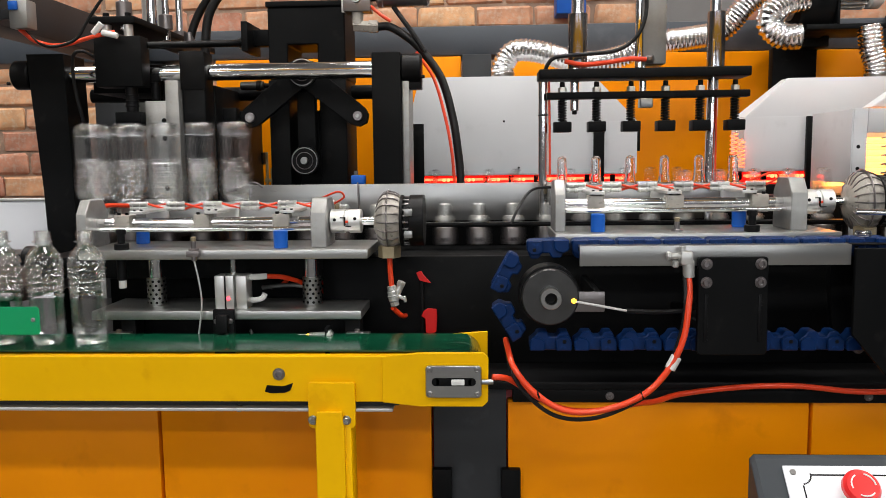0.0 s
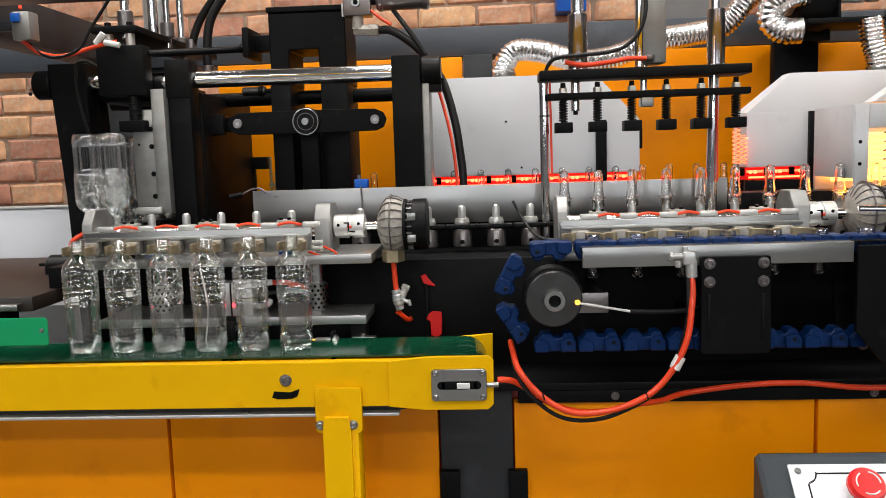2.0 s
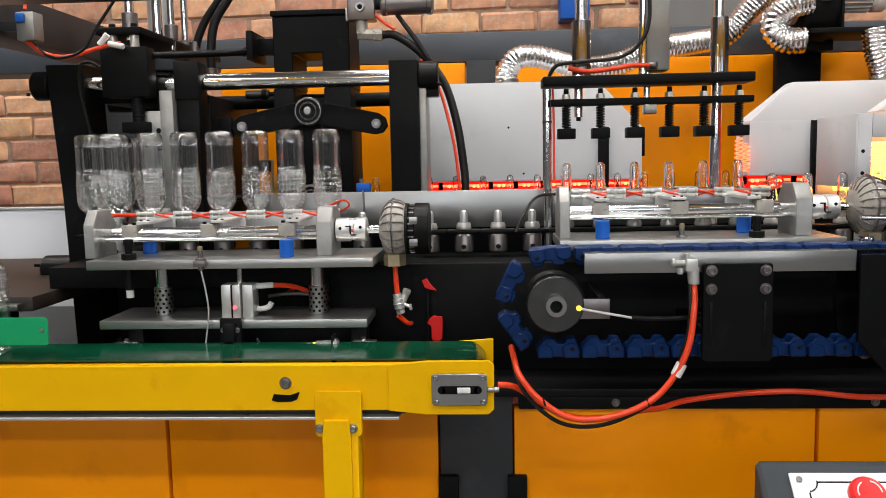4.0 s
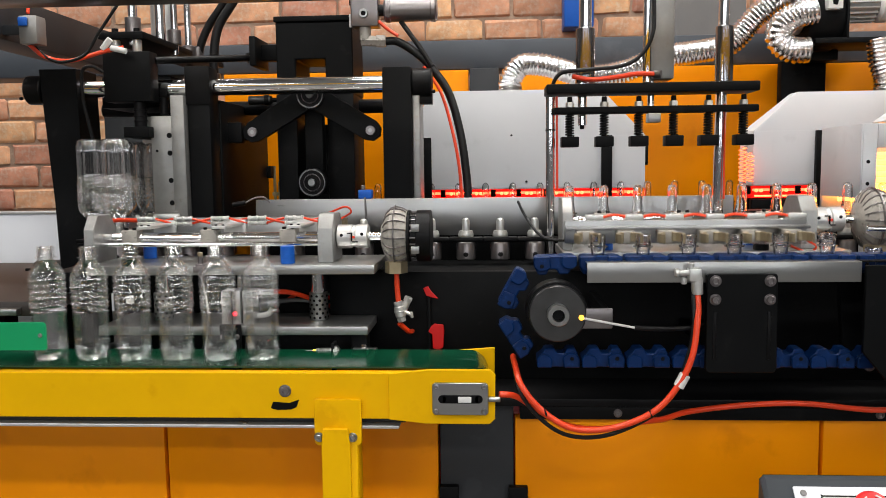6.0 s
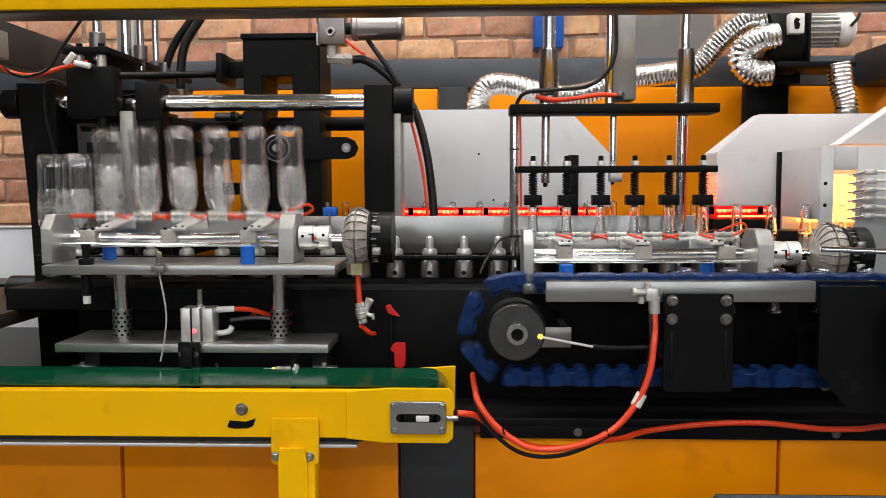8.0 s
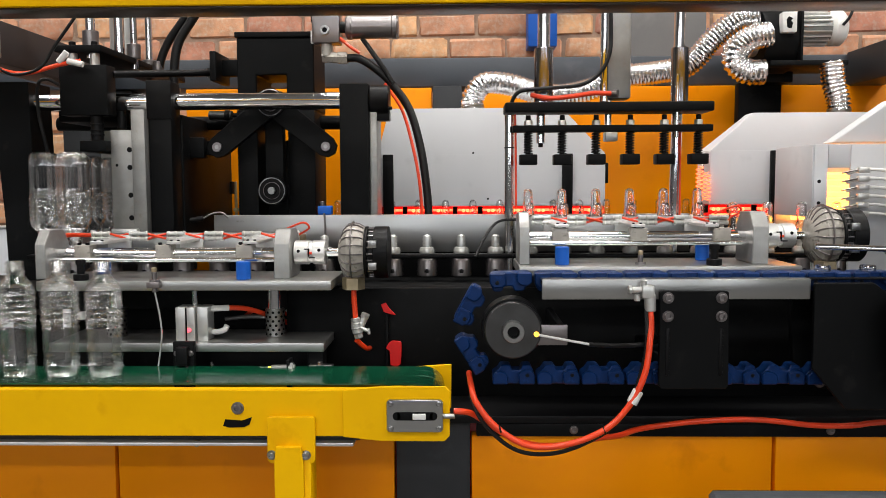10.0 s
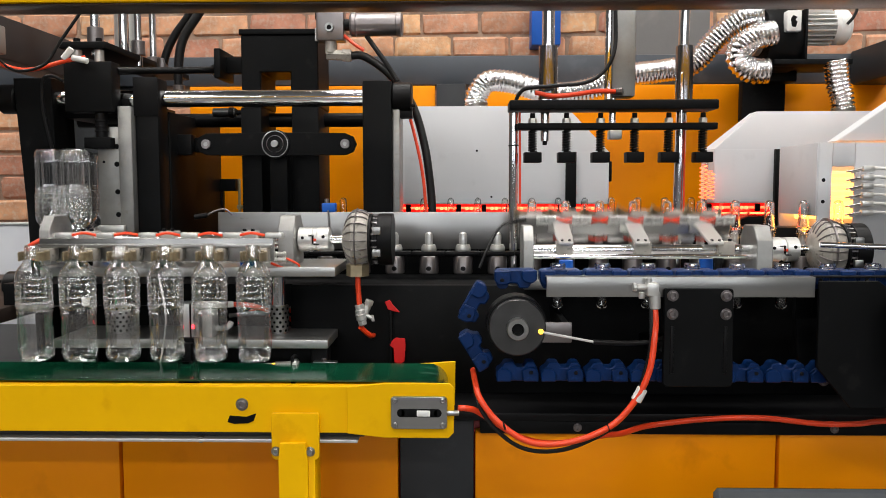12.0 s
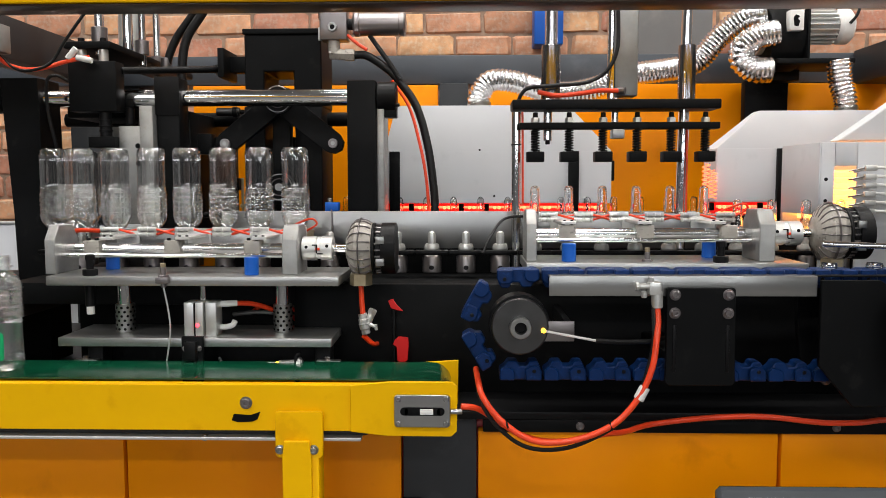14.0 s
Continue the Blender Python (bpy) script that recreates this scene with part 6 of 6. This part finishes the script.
# ---- chain carriers, preforms, bottles ----
def carriers():
    z0 = 1.176
    me = {}
    me["body"] = mesh_of("body", lathe(B(), [(0, z0), (0.0195, z0), (0.021, z0 + 0.002), (0.021, z0 + 0.034), (0.0185, z0 + 0.038), (0, z0 + 0.038)], Matrix(), 24), DIRTYGLASS)
    me["hole"] = mesh_of("hole", rod(B(), (0, -0.0212, z0 + 0.012), (0, -0.018, z0 + 0.012), 0.0055, 14), BLACKOX)
    me["link_plate"] = mesh_of("link_plate", box(B(), -0.037, 0.037, -0.0155, 0.0155, z0 + 0.0385, z0 + 0.048, 0.003), BLACKOX)
    me["flange"] = mesh_of("flange", lathe(B(), [(0, z0 + 0.048), (0.0155, z0 + 0.048), (0.0165, z0 + 0.05), (0.0165, z0 + 0.055), (0.014, z0 + 0.062), (0, z0 + 0.062)], Matrix(), 24), ALUWHITE)
    me["pin"] = mesh_of("pin", lathe(B(), [(0.0, z0 + 0.062), (0.0085, z0 + 0.062), (0.0088, z0 + 0.080), (0.0075, z0 + 0.086), (0.004, z0 + 0.089), (0, z0 + 0.0895)], Matrix(), 20), ALUWHITE)
    for k in range(LOOP_COUNT):
        s0 = LOOP_P + k * PITCH
        c = thing("chain_carrier", "steel chain carrier with a rounded mandrel", "carrier", (0, 0, 0), "chain carriers")
        for nm in ("body", "link_plate", "flange", "pin"):
            o = new(nm, me[nm])
            o.parent = c
            if nm == "body":
                h = new("hole", me["hole"])
                h.parent = o

        def fn(t, s0=s0):
            x, y = on_loop(s0 + 6 * PITCH * chain_steps(t))
            return Matrix.Translation((x, y, 0))
        MOVES.append((c, fn))


def bottle_mesh():
    H = 0.204
    prof = [(0.0, 0.007), (0.008, 0.005), (0.018, 0.002), (0.024, 0.0), (0.0275, 0.002), (0.0295, 0.006), (0.0302, 0.012)]
    prof += [(0.0300, 0.0145 + 0.004 * k) for k in range(18)]
    prof += [(0.0302, 0.0865), (0.0284, 0.0885), (0.0282, 0.0905), (0.0300, 0.0925), (0.0306, 0.0945)]
    for k in range(36):
        prof.append((0.0306, 0.0955 + 0.0015 * k))
    prof += [(0.0302, 0.1505), (0.0294, 0.154), (0.0280, 0.158), (0.0260, 0.162), (0.0232, 0.166), (0.0200, 0.170), (0.0167, 0.174), (0.0145, 0.177), (0.0132, 0.1795)]

    def pillow(u):
        return max(0.0, 1 - (2 * abs(u % 1 - 0.5)) ** 4)

    def ripple(a, z):
        if 0.014 < z < 0.086:
            fade = min(1, (z - 0.014) / 0.008, (0.086 - z) / 0.006)
            return -0.0011 * fade * pillow(a * 8 / (2 * math.pi))
        if 0.0952 < z < 0.1495:
            u = (z - 0.0952) / 0.01086
            return -0.0026 + 0.0012 * pillow(u) + 0.0020 * pillow(u) * pillow(a * 14 / (2 * math.pi))
        if 0.0005 < z < 0.0125:
            return -0.0028 * (0.5 + 0.5 * math.cos(5 * a))
        return 0
    body = mesh_of("body", lathe(B(), prof, Matrix(), 128, ripple), PET)
    np_ = [(0.0132, 0.1795), (0.0132, 0.183), (0.0168, 0.1835), (0.0168, 0.1855), (0.0134, 0.186)]
    for k in range(5):
        z = 0.1875 + 0.003 * k
        np_ += [(0.0127, z), (0.0139, z + 0.0009), (0.0139, z + 0.0017), (0.0127, z + 0.0026)]
    np_ += [(0.0127, H - 0.001), (0.0124, H), (0.0110, H), (0.0108, 0.19), (0.0112, 0.1795)]
    neck = mesh_of("neck", lathe(B(), np_, Matrix(), 28), PET)
    return body, neck


def preform_mesh():
    H = 0.080
    bd = [(0.0, 0.0), (0.0045, 0.0008), (0.0078, 0.003), (0.0095, 0.007), (0.0099, 0.012), (0.0103, 0.04), (0.0125, 0.054), (0.0128, 0.0575)]
    ins = [(r - 0.0028 if r > 0.003 else 0, z + 0.003) for r, z in bd][::-1]
    body = mesh_of("body", lathe(B(), bd + [(0.0108, 0.0575)] + ins[1:], Matrix(), 24), PREFORM)
    np_ = [(0.0128, 0.0575), (0.0168, 0.058), (0.0168, 0.0602), (0.0134, 0.061)]
    for k in range(4):
        z = 0.0635 + 0.0036 * k
        np_ += [(0.0127, z), (0.0139, z + 0.001), (0.0139, z + 0.002), (0.0127, z + 0.003)]
    np_ += [(0.0127, H - 0.001), (0.0124, H), (0.0108, H), (0.0108, 0.0575)]
    return body, mesh_of("neck", lathe(B(), np_, Matrix(), 24), PREFORM)


FLIP = Matrix.Rotation(math.pi, 4, "X")
BELT_TOP = 1.0365


def bottle_pose(t, m, i):
    """Bottle i of batch m: on the chain, in the gripper, then on the belt."""
    p = t - m * CYCLE
    if p < 0.5:
        x, y = on_loop(U0 - CORNER_X + (i - 6) * PITCH + 6 * PITCH * (chain_steps(t) - m))
        return Matrix.Translation((x, y, AXZ + 0.204)) @ FLIP
    if p < 2.05:
        return turned(t, left_lift, left_angle) @ Matrix.Translation((US[i], REACH, 0.204)) @ FLIP
    x = US[i] - 0.352 * max(0, p - 2.34 - 0.05 * (1 - math.exp(-max(0, p - 2.34) / 0.06)))
    return Matrix.Translation((x, ROWF, BELT_TOP)) @ FLIP @ FLIP


def preform_pose(t, k, i):
    """Preform i of batch k: on the rail, in the gripper, then on the chain."""
    p = t - k * CYCLE
    if p < 2.2:
        x = PF[i] + 6 * FEED * (k + 1 - feed_steps(t))
        return Matrix.Translation((x, ROWF, 1.2295 - 0.08)) @ FLIP @ FLIP
    if p < CYCLE + 1.12:
        w = (right_angle(t) / 180) if p > 2.2 else 1
        return turned(t, right_lift, right_angle) @ Matrix.Translation((PS[i] + (PF[i] - PS[i]) * w, REACH, 0.012 + 0.08)) @ FLIP
    s = LOOP_P + i * PITCH + 6 * PITCH * (chain_steps(t) - (k + 2))
    x, y = on_loop(s)
    return Matrix.Translation((x, y, AXZ + 0.012 + 0.08)) @ FLIP


LOOP_P = P0 - CORNER_X


def bottles_and_preforms():
    for m in range(-1, 6):
        for i in range(6):
            b = thing("plastic_bottle", "clear empty plastic bottle without a cap", "bottle", (0, 0, 0), "blown bottles")
            for nm, me in zip(("body", "neck"), BOTTLE):
                o = new(nm, me)
                o.parent = b
            MOVES.append((b, lambda t, m=m, i=i: bottle_pose(t, m, i)))
    for k in range(-8, 5):
        for i in range(6):
            b = thing("preform", "clear plastic preform with a threaded neck", "preform", (0, 0, 0), "preforms")
            for nm, me in zip(("body", "neck"), TUBE):
                o = new(nm, me)
                o.parent = b
            MOVES.append((b, lambda t, k=k, i=i: preform_pose(t, k, i)))


BOTTLE, TUBE = bottle_mesh(), preform_mesh()
carriers()
bottles_and_preforms()


# ---- brick wall ----
def brick_wall():
    w = solid("wall_north", box(B(), -7.5, 6, 2.99, 3.2, 0, 4.6, 0), MORTAR, "red brick wall with pale mortar joints", "wall", kind="structure")
    L, H, D, J = 0.207, 0.076, 0.05, 0.012
    rnd = random.Random(11)
    shapes = []
    for k in range(8):
        t = B()
        box(t, 0, L + rnd.uniform(-0.008, 0.006), 0, D, 0, H + rnd.uniform(-0.006, 0.003), 0.010, seg=2)
        for v in t.verts:
            v.co += Vector((rnd.uniform(-0.004, 0.004), rnd.uniform(-0.003, 0.003), rnd.uniform(-0.004, 0.004)))
        shapes.append(mesh_of("brick", t, BRICK))
    rest = B()
    zs = np.arange(0.0, 2.7, H + J)
    for r, z in enumerate(zs):
        for c in range(-12, 11):
            x = c * (L + J) + (0.5 * (L + J) if r % 2 else 0) + rnd.uniform(-0.004, 0.004)
            seen = (z > 1.66 and -1.75 < x < 2.0) or (z > 1.0 and -2.0 < x < -0.85)
            y = 2.984 - rnd.uniform(0.0, 0.004)
            if seen:
                o = new("brick", rnd.choice(shapes))
                o.parent = w
                o.location = (x, y - 0.002, z)
                o.rotation_euler = (0, rnd.uniform(-0.008, 0.008), rnd.uniform(-0.004, 0.004))
            elif -2.6 < x < 2.3 and z > 0.9:
                me = rnd.choice(shapes)
                n0 = len(rest.verts)
                rest.from_mesh(me)
                rest.verts.ensure_lookup_table()
                bmesh.ops.translate(rest, vec=(x, y, z), verts=rest.verts[n0:])
    solid("wall_pillar", box(B(), 0.70, 1.06, 2.955, 2.99, 0, 4.6, 0.004), CONCRETE, "grey rendered pillar in the brick wall", "pillar", kind="structure")
    part("far_bricks", rest, BRICK, w, kind="stuff")


brick_wall()


def motions():
    for ob, fn in MOVES:
        keyed(ob, fn)


motions()
